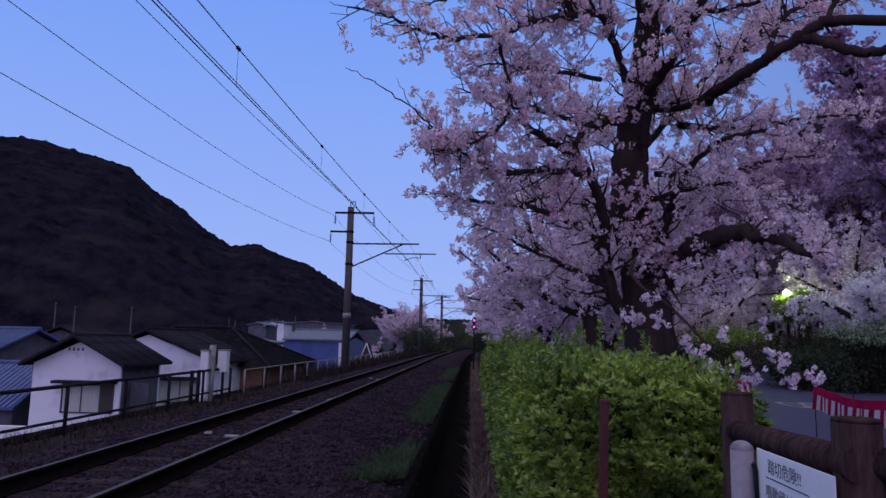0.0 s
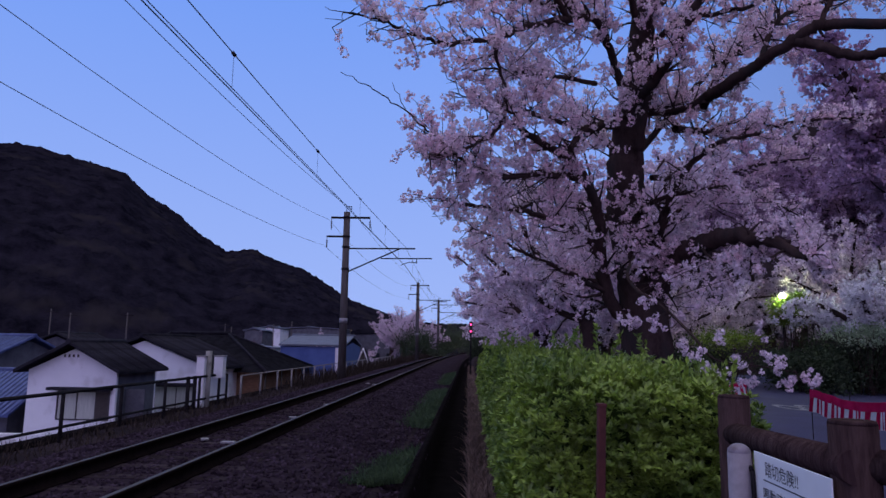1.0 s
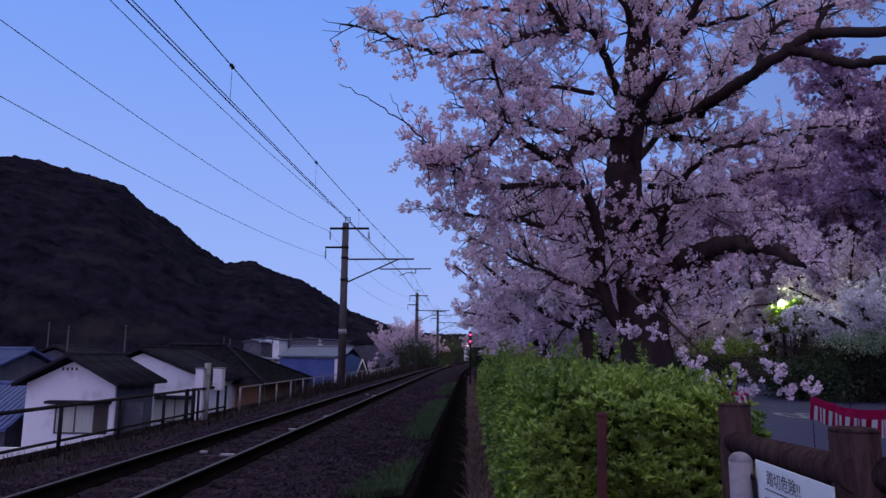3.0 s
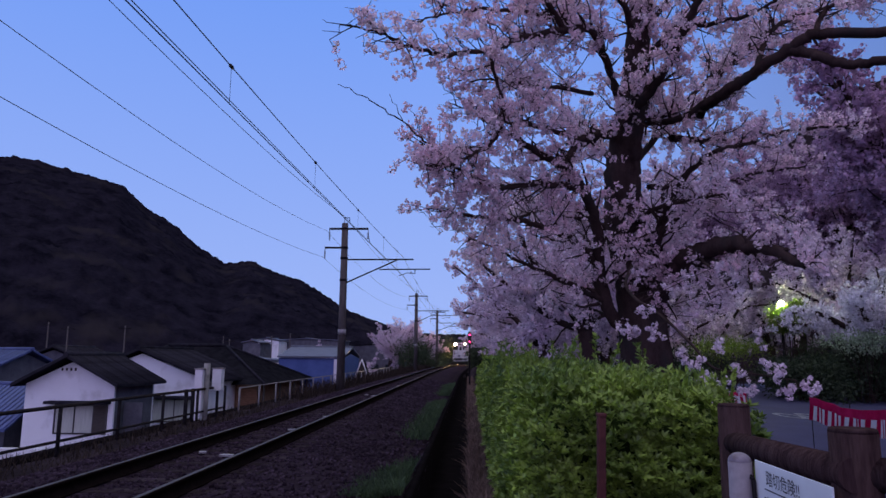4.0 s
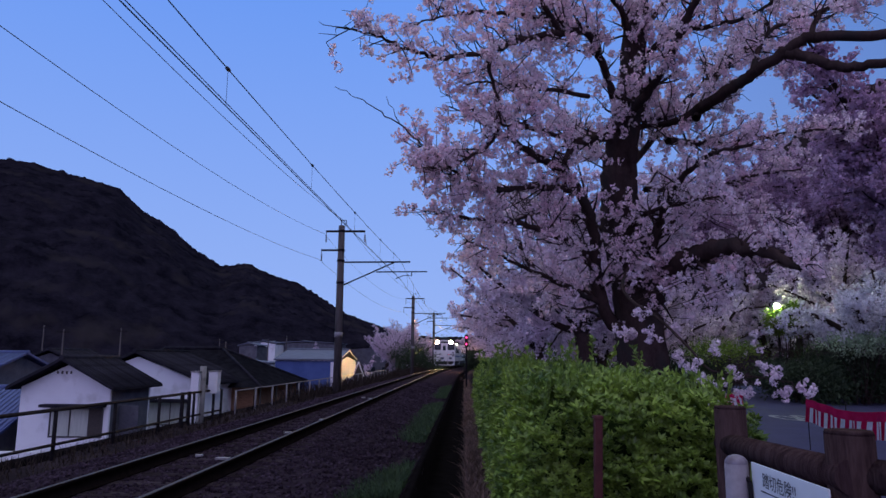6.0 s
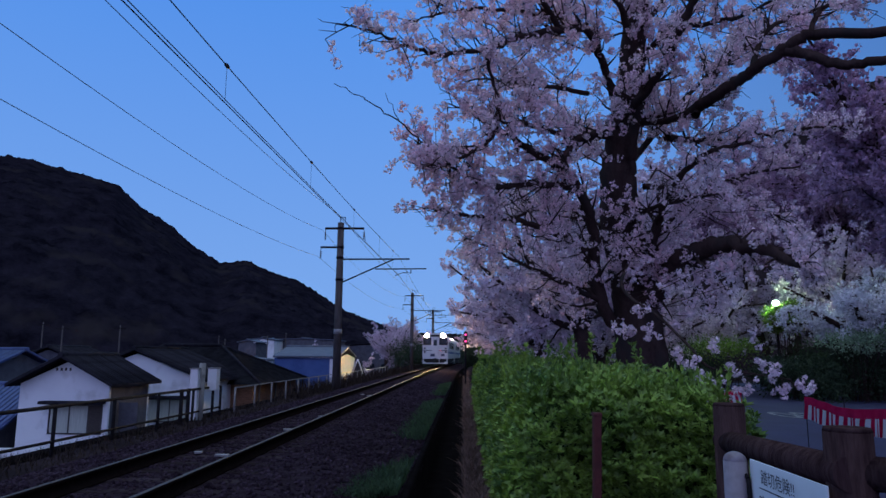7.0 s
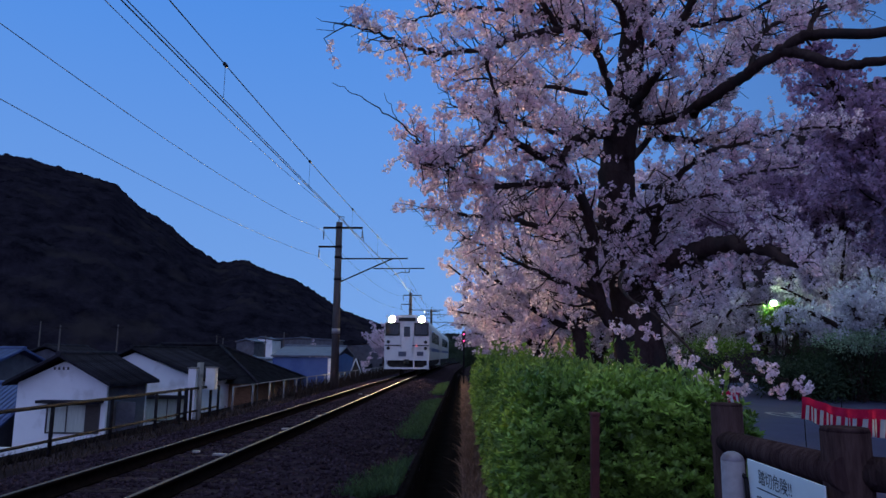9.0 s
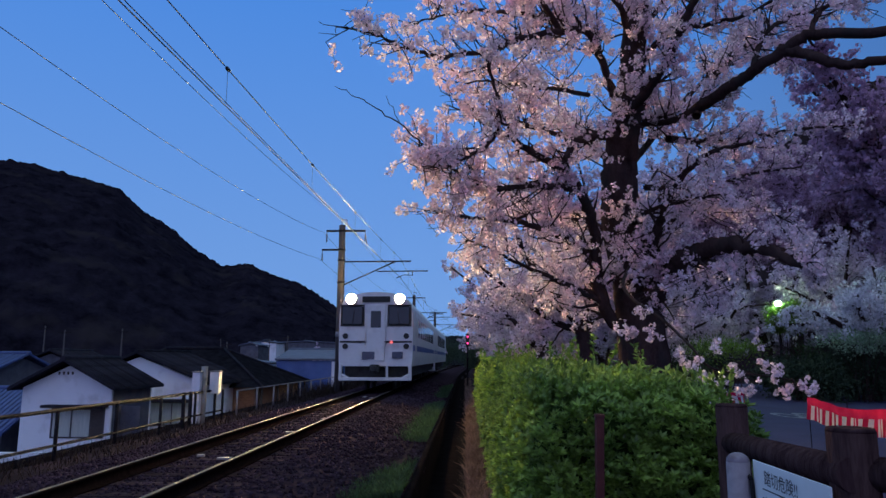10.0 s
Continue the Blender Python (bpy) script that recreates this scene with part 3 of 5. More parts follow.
def houses():
    # white gabled house facing along the line
    Y = 33.0
    h = thing("house", "white rendered house with a dark tiled gable roof", "house", -19.25, Y, -3.6)
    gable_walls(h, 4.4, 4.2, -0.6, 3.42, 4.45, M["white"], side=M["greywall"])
    gable_roof("roof", h, 4.4, 4.2, 3.50, 4.68, 0.40, M["tile"], 0.6)
    house_window(h, -0.60, 1.88, 1.12, 2.38, 2, 0.62)
    for k in range(4):
        bm = bmesh.new()
        box(bm, -0.50 + k * 0.22, -0.42 + k * 0.22, -0.03, 0.01, 4.04, 4.18)
        part("vent_slot", bm, M["darkwood"], h)
    bm = bmesh.new()
    box(bm, 2.26, 3.2, 0.9, 1.0, -0.6, 2.5)
    part("screen_wall", bm, M["greywall"], h)
    # second white gable farther along
    h = thing("house", "white house gable with a long dark tiled roof", "house", -19.9, 41.5, -3.6)
    gable_walls(h, 8.2, 7, -0.6, 3.3, 4.9, M["white"])
    gable_roof("roof", h, 8.2, 7, 3.4, 5.1, 0.5, M["tile"], 0.5)
    house_window(h, 0.9, 3.5, 0.9, 2.15, 2)
    # broad dark hipped roof behind, with a tan boarded wall
    h = thing("house", "low house with a broad dark hipped roof and tan board wall", "house", -17.7, 46.0, -4.05)
    bm = bmesh.new()
    box(bm, -8.0, 3.4, 0.7, 12.6, 0, 3.4)
    part("wall", bm, M["tanwall"], h)
    corners = [(-9.0, -0.2), (4.2, -0.2), (4.2, 13.4), (-9.0, 13.4)]
    tops = [(-5.0, 5.6), (-0.6, 5.6)]
    for name, idx, ends in (("roof_slope", (0, 1), (1, 0)), ("roof_slope", (1, 2), (1,)), ("roof_slope", (2, 3), (0, 1)), ("roof_slope", (3, 0), (0,))):
        bm = bmesh.new()
        low = [bm.verts.new((*corners[k], 3.35)) for k in idx]
        up = [bm.verts.new((*tops[k], 5.95)) for k in ends]
        f = bm.faces.new(low + up)
        bmesh.ops.solidify(bm, geom=[f], thickness=0.12)
        part(name, bm, M["tile"], h)
    for k, (cx, cy) in enumerate(corners):
        bm = bmesh.new()
        tx, ty = tops[0 if cx < 0 else 1]
        rod(bm, (cx, cy, 3.40), (tx, ty, 6.0), 0.10, None, 8)
        part("hip_ridge", bm, M["tile"], h)
    bm = bmesh.new()
    rod(bm, (-5.1, 5.6, 6.02), (-0.5, 5.6, 6.02), 0.13, None, 10)
    part("ridge", bm, M["tile"], h)
    for y in (0.4, 4.4, 8.6, 12.8):
        bm = bmesh.new()
        rod(bm, (3.95, y, 0), (3.95, y, 3.38), 0.07, None, 8)
        part("porch_post", bm, M["darkwood"], h)
    # blue-walled shed with pale end
    h = thing("shed", "long blue sheet-metal shed with a grey roof", "shed", -10.85, 64.0, -4.1, 90)
    gable_walls(h, 9.0, 5.6, -0.6, 5.1, 5.5, M["bluewall"])
    gable_roof("roof", h, 9.0, 5.6, 5.2, 6.0, 0.2, M["greyroof"], 0.1, ribs=False)
    bm = bmesh.new()
    box(bm, -4.6, -4.45, 0.05, 0.75, 0.4, 5.05, 0.02)
    part("end_panel", bm, M["cloth"], h, "pale end panel")
    bm = bmesh.new()
    box(bm, -27, -18.0, 30.2, 30.4, -4.2, -2.85, 0.02)
    wl2 = part("garden_wall", bm, M["white"])
    tagged(wl2, "low pale wall in front of the white house", "wall")
    # little hut with pale bargeboards
    h = thing("hut", "small dark hut with pale bargeboards", "hut", -9.55, 62.0, -2.6)
    gable_walls(h, 0.9, 1.2, 0, 2.2, 3.3, M["darkwood"])
    for s in (-1, 1):
        bm = bmesh.new()
        rod(bm, (0, -0.1, 3.55), (s * 0.62, -0.1, 1.9), 0.05, None, 6)
        part("bargeboard", bm, M["cloth"], h)
        bm = bmesh.new()
        vs = [bm.verts.new(q) for q in ((0, 0, 3.5), (s * 0.6, 0, 1.9), (s * 0.6, 1.4, 1.9), (0, 1.4, 3.5))]
        f = bm.faces.new(vs)
        bmesh.ops.solidify(bm, geom=[f], thickness=0.05)
        part("roof_slope", bm, M["tile"], h)
    # low roofs at the far left
    for x, y, w, d, ze, zr, mat, rz in ((-22.3, 36.4, 6, 8, 1.3, 3.1, "bluetile", 85), (-30, 46, 7, 9, 3.4, 5.0, "bluetile", 75), (-38, 62, 8, 10, 3.6, 5.4, "tile", 10), (-41, 52, 7, 9, 3.2, 4.8, "bluetile", 60)):
        h = thing("house", "low house with a tiled roof among others", "house", x, y, -3.6, rz, "houses below the embankment")
        gable_walls(h, w, d, 0, ze, zr - 0.2, M["greywall"])
        gable_roof("roof", h, w, d, ze + 0.1, zr, 0.5, M[mat], 0.4)
    for x, y, w, d, hh, wall, roof in ((-31.0, 105, 3.7, 6, 7.5, "white", "greyroof"), (-26.0, 110, 11, 8, 7.6, "greywall", "greyroof"), (-29.2, 92, 2.4, 5, 6.9, "greywall", "greyroof"),
                                      (-16, 120, 9, 8, 7.0, "greywall", "tile"), (-27.0, 84, 6, 5, 4.6, "white", "greyroof"), (-62, 100, 12, 8, 5.4, "greywall", "tile"), (-80, 110, 12, 8, 5.6, "greywall", "bluetile")):
        h = thing("house", "distant low building with a shallow roof", "building", x, y, -3.6, 0, "far buildings")
        gable_walls(h, w, d, 0, hh - 0.5, hh - 0.25, M[wall])
        gable_roof("roof", h, w, d, hh - 0.4, hh - 0.14, 0.2, M[roof], 0.2, ribs=False)
        for k in range(3):
            bm = bmesh.new()
            box(bm, -w * 0.38 + k * w * 0.28, -w * 0.38 + k * w * 0.28 + 1.3, -0.05, 0.02, 2.2, 3.4, 0.01)
            part("window", bm, M["windowglow"] if y == 92 else M["glass"], h)


def utility_poles():
    for x, y, top in ((-40, 64, 4.6), (-34.5, 58, 4.0), (-31, 61, 4.2), (-23.5, 67, 3.2), (-26.5, 92, 4.2), (-24, 92, 4.6), (-36, 100, 4.4)):
        p = thing("utility_pole", "thin utility pole with a short crossarm among the houses", "pole", x, y, -4.0, 0, "poles among the houses")
        bm = bmesh.new()
        rod(bm, (0, 0, 0), (0, 0, top + 3.6), 0.09, 0.06, 8)
        part("shaft", bm, M["pole"], p)
        bm = bmesh.new()
        box(bm, -0.6, 0.6, -0.05, 0.05, top + 3.3, top + 3.4)
        part("crossarm", bm, M["steel"], p)


# ---- hills ----
def hill(name, label, dist, depth, az0, az1, heights, base, mat, seed, na=260, nr=46, rough=1.0):
    """A wooded ridge across the distance: heights are degrees of elevation at even steps of azimuth."""
    az = np.linspace(az0, az1, na)
    el = np.interp(az, np.linspace(az0, az1, len(heights)), heights)
    V = np.zeros((nr, na, 3))
    for i in range(nr):
        u = i / (nr - 1)
        r = dist - depth * (1 - u)
        rise = u ** 0.85
        x, y = r * np.sin(np.radians(az)), r * np.cos(np.radians(az))
        z = base + (dist * np.tan(np.radians(el)) + EYE[2] - base) * rise
        bumps = np.array([noise.fractal(Vector((px * 0.02 / rough + seed, py * 0.02 / rough, 0)), 0.7, 2.0, 4) for px, py in zip(x, y)])
        crowns = np.array([abs(noise.noise(Vector((px * 0.20 / rough, py * 0.20 / rough, seed)))) for px, py in zip(x, y)])
        V[i] = np.stack([x, y, z + (bumps * 5 * math.sin(math.pi * u) + crowns * 3.6) * rough], -1)
    back = V[-1].copy()
    back[:, :2] *= 1.3
    back[:, 2] = base
    V = np.concatenate([V, back[None]])
    i, j = np.meshgrid(np.arange(nr), np.arange(na - 1), indexing="ij")
    f = np.stack([i * na + j, i * na + j + 1, (i + 1) * na + j + 1, (i + 1) * na + j], -1).reshape(-1, 4)
    ob = raw_mesh(name, V.reshape(-1, 3), f, mat, smooth=True)
    tagged(ob, label, "hill", kind="structure")


HILL_EL = (10, 10.5, 11, 11.3, 11.7, 12, 12.2, 12.4, 12.6, 12.8, 13.0, 13.3, 13.7, 13.8, 13.4, 13.1, 12.7, 11.05, 9.95, 8.3, 7.15, 7.5, 6.6, 6.05, 4.85, 3.6, 2.9, 2.2,
           1.8, 1.7, 1.7, 1.8, 1.9, 2.0, 2.2, 2.4, 2.5, 2.6)


def hills():
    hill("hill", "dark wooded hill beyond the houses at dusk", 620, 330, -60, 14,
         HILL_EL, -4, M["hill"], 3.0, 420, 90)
    hill("hill", "brownish wooded hillside behind the cherry trees", 120, 70, 12, 75,
         [6, 13, 19, 21, 21.5, 22, 22, 21], -1, M["hillr"], 9.0, 300, 50, 0.3)


# ---- plants ----
def floret_clump(rng, n, spread, size):
    """A ball-like cluster of n small cupped flowers, as quads."""
    v = []
    d = rng.normal(size=(n, 3))
    d /= np.linalg.norm(d, axis=1)[:, None]
    c = d * spread * rng.uniform(0.45, 1.0, (n, 1))
    for k in range(n):
        nrm = d[k] + rng.normal(size=3) * 0.5
        nrm /= np.linalg.norm(nrm)
        a = np.cross(nrm, rng.normal(size=3))
        a /= np.linalg.norm(a)
        b = np.cross(nrm, a)
        s = size * rng.uniform(0.8, 1.2)
        v += [c[k] + a * s + nrm * s * 0.25, c[k] + b * s - nrm * s * 0.1, c[k] - a * s + nrm * s * 0.25, c[k] - b * s - nrm * s * 0.1]
    return np.array(v), np.arange(n * 4).reshape(n, 4)


def wander(rng, start, way, length, step, droop=0.0, jitter=0.25):
    pts = [np.array(start, float)]
    w = np.array(way, float)
    w /= np.linalg.norm(w)
    for _ in range(max(2, int(length / step))):
        w = w + rng.normal(size=3) * jitter
        w[2] += droop
        w /= np.linalg.norm(w)
        pts.append(pts[-1] + w * step)
    return np.array(pts)


def smooth_line(pts, per=6):
    """A rounded line through the points (Catmull-Rom)."""
    p = np.asarray(pts, float)
    q = np.concatenate([[2 * p[0] - p[1]], p, [2 * p[-1] - p[-2]]])
    out = []
    for i in range(1, len(q) - 2):
        for k in range(per):
            u = k / per
            out.append(0.5 * (2 * q[i] + (q[i + 1] - q[i - 1]) * u + (2 * q[i - 1] - 5 * q[i] + 4 * q[i + 1] - q[i + 2]) * u * u + (3 * q[i] - q[i - 1] - 3 * q[i + 1] + q[i + 2]) * u ** 3))
    return np.array(out + [p[-1]])


def dress(rng, limbs, centre, wood, blooms, sub_gap, sub_len, twig_gap, twig_len, clump_gap, lift=0.05, bare=0.12, away=(0, 0, 0), first=1):
    """Grows side branches and twigs from limbs, and notes where the blossom sits."""
    for line, r0, r1 in limbs:
        v, f = tube_arrays(line, np.linspace(r0, r1, len(line)), 9)
        wood.add(v, f)
        seg = np.linalg.norm(np.diff(line, axis=0), axis=1)
        total, s = seg.sum(), 0.0
        cum = np.concatenate([[0], np.cumsum(seg)])
        s = total * bare
        while s < total:
            i = min(np.searchsorted(cum, s) - 1, len(line) - 2)
            i = max(i, 0)
            at = line[i] + (line[i + 1] - line[i]) * ((s - cum[i]) / max(seg[i], 1e-6))
            along = (line[i + 1] - line[i]) / max(seg[i], 1e-6)
            out = (at - centre) * (1, 1, 0.5)
            out = out / (np.linalg.norm(out) + 1e-6)
            way = along * 0.55 + out * 0.55 + away + rng.normal(size=3) * 0.75
            ln = sub_len * rng.uniform(0.45, 1.2) * (thin := max(0.3, 1.15 - 0.95 * s / total))
            sub = wander(rng, at, way, ln, 0.16, lift * 0.4, 0.2)
            rr = max(0.008, min(0.035, (r0 + (r1 - r0) * s / total) * 0.35))
            v, f = tube_arrays(sub, np.linspace(rr, 0.005, len(sub)), 5)
            wood.add(v, f)
            for k in range(min(first, len(sub) - 1), len(sub), max(1, int(twig_gap / 0.16))):
                tw = wander(rng, sub[k], rng.normal(size=3) + (sub[k] - sub[k - 1]) * 4 + (0, 0, lift), twig_len * max(0.45, thin) * rng.uniform(0.4, 1.2), 0.11, 0.0, 0.22)
                v, f = tube_arrays(tw, np.linspace(0.006, 0.003, len(tw)), 3)
                wood.add(v, f)
                m = max(1, int(len(tw) * 0.11 / clump_gap))
                for q in np.linspace(1, len(tw) - 1, m + 1):
                    blooms.append(tw[int(q)] + rng.normal(size=3) * 0.035)
            blooms.append(sub[-1])
            s += sub_gap * rng.uniform(0.5, 1.5)


def bloom_mesh(rng, places, n, spread, size, name, mat, parent, smin=0.75, smax=1.3, label=""):
    h = Heap()
    places = np.asarray(places)
    which = rng.integers(0, 6, len(places))
    for k in range(6):
        tv, tf = floret_clump(rng, n, spread, size)
        pl = places[which == k]
        if len(pl):
            h.add(*scatter(tv, tf, pl, spin(rng, len(pl)), rng.uniform(smin, smax, len(pl))))
    return h.mesh(name, mat, parent, label)


def main_cherry():
    """The old cherry by the hedge: limbs by hand, the rest grown from them."""
    rng = np.random.default_rng(11)
    tree = thing("cherry_tree", "old cherry tree in full pink blossom with dark limbs", "tree", group="cherry trees")
    centre = np.array([3.0, 11.0, 4.0])
    wood, blooms, limbs = Heap(), [], []
    for pts, r0, r1, grow in BOUGHS:
        line = smooth_line(pts, 7)
        line[1:-1] += rng.normal(size=(len(line) - 2, 3)) * 0.012
        if grow:
            limbs.append((line, r0 * 0.8, r1 * 0.7))
        else:
            wood.add(*tube_arrays(line, np.linspace(r0, r1, len(line)), 14))
    dress(rng, limbs, centre, wood, blooms, 0.08, 1.0, 0.18, 0.45, 0.115, away=(0, 0.12, 0.18), first=1)
    wood.mesh("trunk", M["bark"], tree, smooth=True)
    # blossom gathers in tufts with gaps between
    blooms = [p for p in blooms if noise.noise(Vector(p * 1.9)) + 0.5 * noise.noise(Vector(p * 4.3)) > -0.19]
    bloom_mesh(rng, blooms, 14, 0.057, 0.0195, "crown", M["blossom"], tree, 0.7, 1.4)


def generic_cherry(seed, height, reach, blossom, clump_n=10, spread=0.13, size=0.045, gap=0.30, low=0.25, stem=0.26):
    rng = np.random.default_rng(seed)
    tree = thing("cherry_tree", "cherry tree in full pale pink blossom", "tree", group="cherry trees")
    wood, blooms, limbs = Heap(), [], []
    fork = height * stem
    trunk = smooth_line([(0, 0, -0.4), (0.1, 0.05, fork * 0.5), (0.0, 0.1, fork)], 5)
    wood.add(*tube_arrays(trunk, np.linspace(0.34, 0.24, len(trunk)), 12))
    for k in range(9):
        a = k * 2.4 + rng.uniform(-0.3, 0.3)
        up = rng.uniform(low, 1.0)
        end = np.array([math.cos(a) * reach * (1.15 - 0.6 * up), math.sin(a) * reach * (1.15 - 0.6 * up), fork + (height - fork) * up * 0.9])
        mid = np.array([0, 0, fork]) * 0.5 + end * 0.5 + (0, 0, 0.5)
        limbs.append((smooth_line([trunk[-1], mid + rng.normal(size=3) * 0.4, end], 7), 0.13, 0.03))
    dress(rng, limbs, np.array([0, 0, fork]), wood, blooms, gap, reach * 0.42, 0.3, 0.8, 0.22)
    wood.mesh("trunk", M["bark"], tree, smooth=True)
    bloom_mesh(rng, blooms, clump_n, spread, size, "crown", blossom, tree)
    return tree


def leaf_template():
    v = np.array([(0, 0, 0), (0.22, 0.45, 0.06), (0, 1, 0.0), (-0.22, 0.45, 0.06), (0, 0.45, -0.03)])
    f = np.array([(0, 1, 4), (1, 2, 4), (2, 3, 4), (3, 0, 4)])
    return v, f


def frames_along(way, rng):
    """Rotations whose y axis follows way, with a random turn about it."""
    y = way / (np.linalg.norm(way, axis=1)[:, None] + 1e-9)
    a = np.cross(y, rng.normal(size=y.shape))
    a /= np.linalg.norm(a, axis=1)[:, None] + 1e-9
    return np.stack([a, y, np.cross(a, y)], -1)


def sprig_template(rng, n=8):
    """A rosette of narrow leaves round a shoot that points along y."""
    lv, lf = leaf_template()
    lv = lv * (0.85, 1, 1)
    V, Fc = [], []
    for k in range(n):
        a = k * 2.4 + rng.uniform(-0.3, 0.3)
        up = rng.uniform(0.35, 1.1)
        y = np.array([math.cos(a), up, math.sin(a)])
        y /= np.linalg.norm(y)
        x = np.cross(y, (0, 1, 0))
        x /= np.linalg.norm(x)
        m = np.stack([x, y, np.cross(x, y)], -1)
        Fc.append(lf + len(V) * len(lv))
        V.append((lv @ m.T) * rng.uniform(0.75, 1.15) + (0, 0.35 * k / n - 0.2, 0))
    return np.concatenate(V), np.concatenate(Fc)


def hedge():
    rng = np.random.default_rng(5)
    h = thing("hedge", "clipped evergreen hedge with fresh green leaves beside the track", "hedge")
    hp = HEDGE
    xc, a = (hp["x0"] + hp["x1"]) / 2, (hp["x1"] - hp["x0"]) / 2
    zc, b = 0.39, hp["z"] - 0.39
    # added inner box, coloured dark as the shade deep in the foliage
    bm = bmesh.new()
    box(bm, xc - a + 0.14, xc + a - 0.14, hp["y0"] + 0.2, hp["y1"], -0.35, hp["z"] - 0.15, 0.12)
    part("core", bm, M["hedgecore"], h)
    P, N = [], []
    # end facing the crossing
    n = hp["cap"]
    q = rng.uniform(-1, 1, (n * 2, 2))
    r = (np.abs(q) ** 4).sum(1) ** 0.25
    q, r = q[r < 1][:n], r[r < 1][:n]
    P.append(np.stack([xc + a * q[:, 0], hp["y0"] + 0.4 * (1 - (1 - r ** 4) ** 0.25), zc + b * q[:, 1]], -1))
    N.append(np.stack([q[:, 0] * r ** 3, -np.ones(len(q)), 0.35 + q[:, 1] * r ** 3], -1))
    # top and flanks
    n = hp["n"]
    th = rng.uniform(-0.25 * np.pi, 1.3 * np.pi, n)
    c, s = np.cos(th), np.sin(th)
    k = (np.abs(c) ** 4 + np.abs(s) ** 4) ** -0.25
    y = hp["y0"] + 0.35 + (hp["y1"] - hp["y0"]) * rng.random(n) ** 2.0
    P.append(np.stack([xc + a * c * k, y, zc + b * s * k + 0.006 * (y - hp["y0"])], -1))
    N.append(np.stack([c ** 3, np.zeros(n), s ** 3], -1))
    P, N = np.concatenate(P), np.concatenate(N)
    N /= np.linalg.norm(N, axis=1)[:, None] + 1e-9
    y = P[:, 1]
    lump = np.array([noise.noise(Vector(p * 3.4)) * 0.10 + noise.noise(Vector(p * 9.0)) * 0.05 for p in P])
    P += N * (lump - 0.03 - 0.10 * rng.random(len(P)) ** 3)[:, None]
    way = N * 0.7 + (0, 0, 0.8) + rng.normal(size=P.shape) * 0.35
    heap = Heap()
    which = rng.integers(0, 5, len(P))
    size = rng.uniform(0.034, 0.058, len(P)) * (1 + 0.06 * (y - hp["y0"]))
    for k in range(5):
        tv, tf = sprig_template(rng)
        s = which == k
        heap.add(*scatter(tv, tf, P[s], frames_along(way[s], rng), size[s]))
    heap.mesh("foliage", M["leaf"], h)
    # taller fresh shoots
    heap, stems = Heap(), Heap()
    m = hp["shoots"]
    sx, sy = hp["x0"] + 0.1 + (hp["x1"] - hp["x0"] - 0.2) * rng.random(m), hp["y0"] + 0.3 + (hp["y1"] - hp["y0"] - 1) * rng.random(m) ** 1.5
    tv, tf = leaf_template()
    for k in range(m):
        base = np.array([sx[k], sy[k], hp["z"] + 0.006 * (sy[k] - hp["y0"]) - 0.08])
        ln = rng.uniform(0.10, 0.2) + (rng.uniform(0.1, 0.3) if rng.random() < 0.10 and sy[k] > 5.5 else 0)
        line = wander(rng, base, (rng.normal() * 0.15, rng.normal() * 0.15, 1), ln, 0.03, 0, 0.06)
        stems.add(*tube_arrays(line, np.full(len(line), 0.003), 3))
        q = np.repeat(line[1:], 3, 0)
        wv = rng.normal(size=q.shape) * 0.7 + (0, 0, 0.75)
        heap.add(*scatter(tv, tf, q, frames_along(wv, rng), rng.uniform(0.035, 0.06, len(q)) * (1 + 0.05 * (sy[k] - hp["y0"]))))
    heap.mesh("shoot_foliage", M["leaf"], h)
    tagged(stems.mesh("twig_tangle", M["leaf"], h), kind="stuff")


def grass_patch(name, label, rng, x, y, z, hmin, hmax, mat, lean=0.35):
    n = len(x)
    base = np.stack([x, y, z], -1)
    hgt = rng.uniform(hmin, hmax, n)
    d = rng.normal(size=(n, 3)) * lean
    d[:, 2] = 1
    side = rng.normal(size=(n, 3)) * (1, 1, 0)
    side /= np.linalg.norm(side, axis=1)[:, None]
    wd = (0.004 + 0.0012 * np.sqrt(y.clip(0)))[:, None]
    tip = base + d * hgt[:, None]
    mid = base + d * hgt[:, None] * 0.5 * (0.8, 0.8, 1.1)
    V = np.stack([base - side * wd, base + side * wd, mid + side * wd * 0.8, mid - side * wd * 0.8, tip], 1).reshape(-1, 3)
    o = (np.arange(n) * 5)[:, None]
    F = np.concatenate([o + (0, 1, 2), o + (0, 2, 3), o + (3, 2, 4)])
    ob = raw_mesh(name, V, F, mat)
    tagged(ob, label, "grass", kind="stuff")


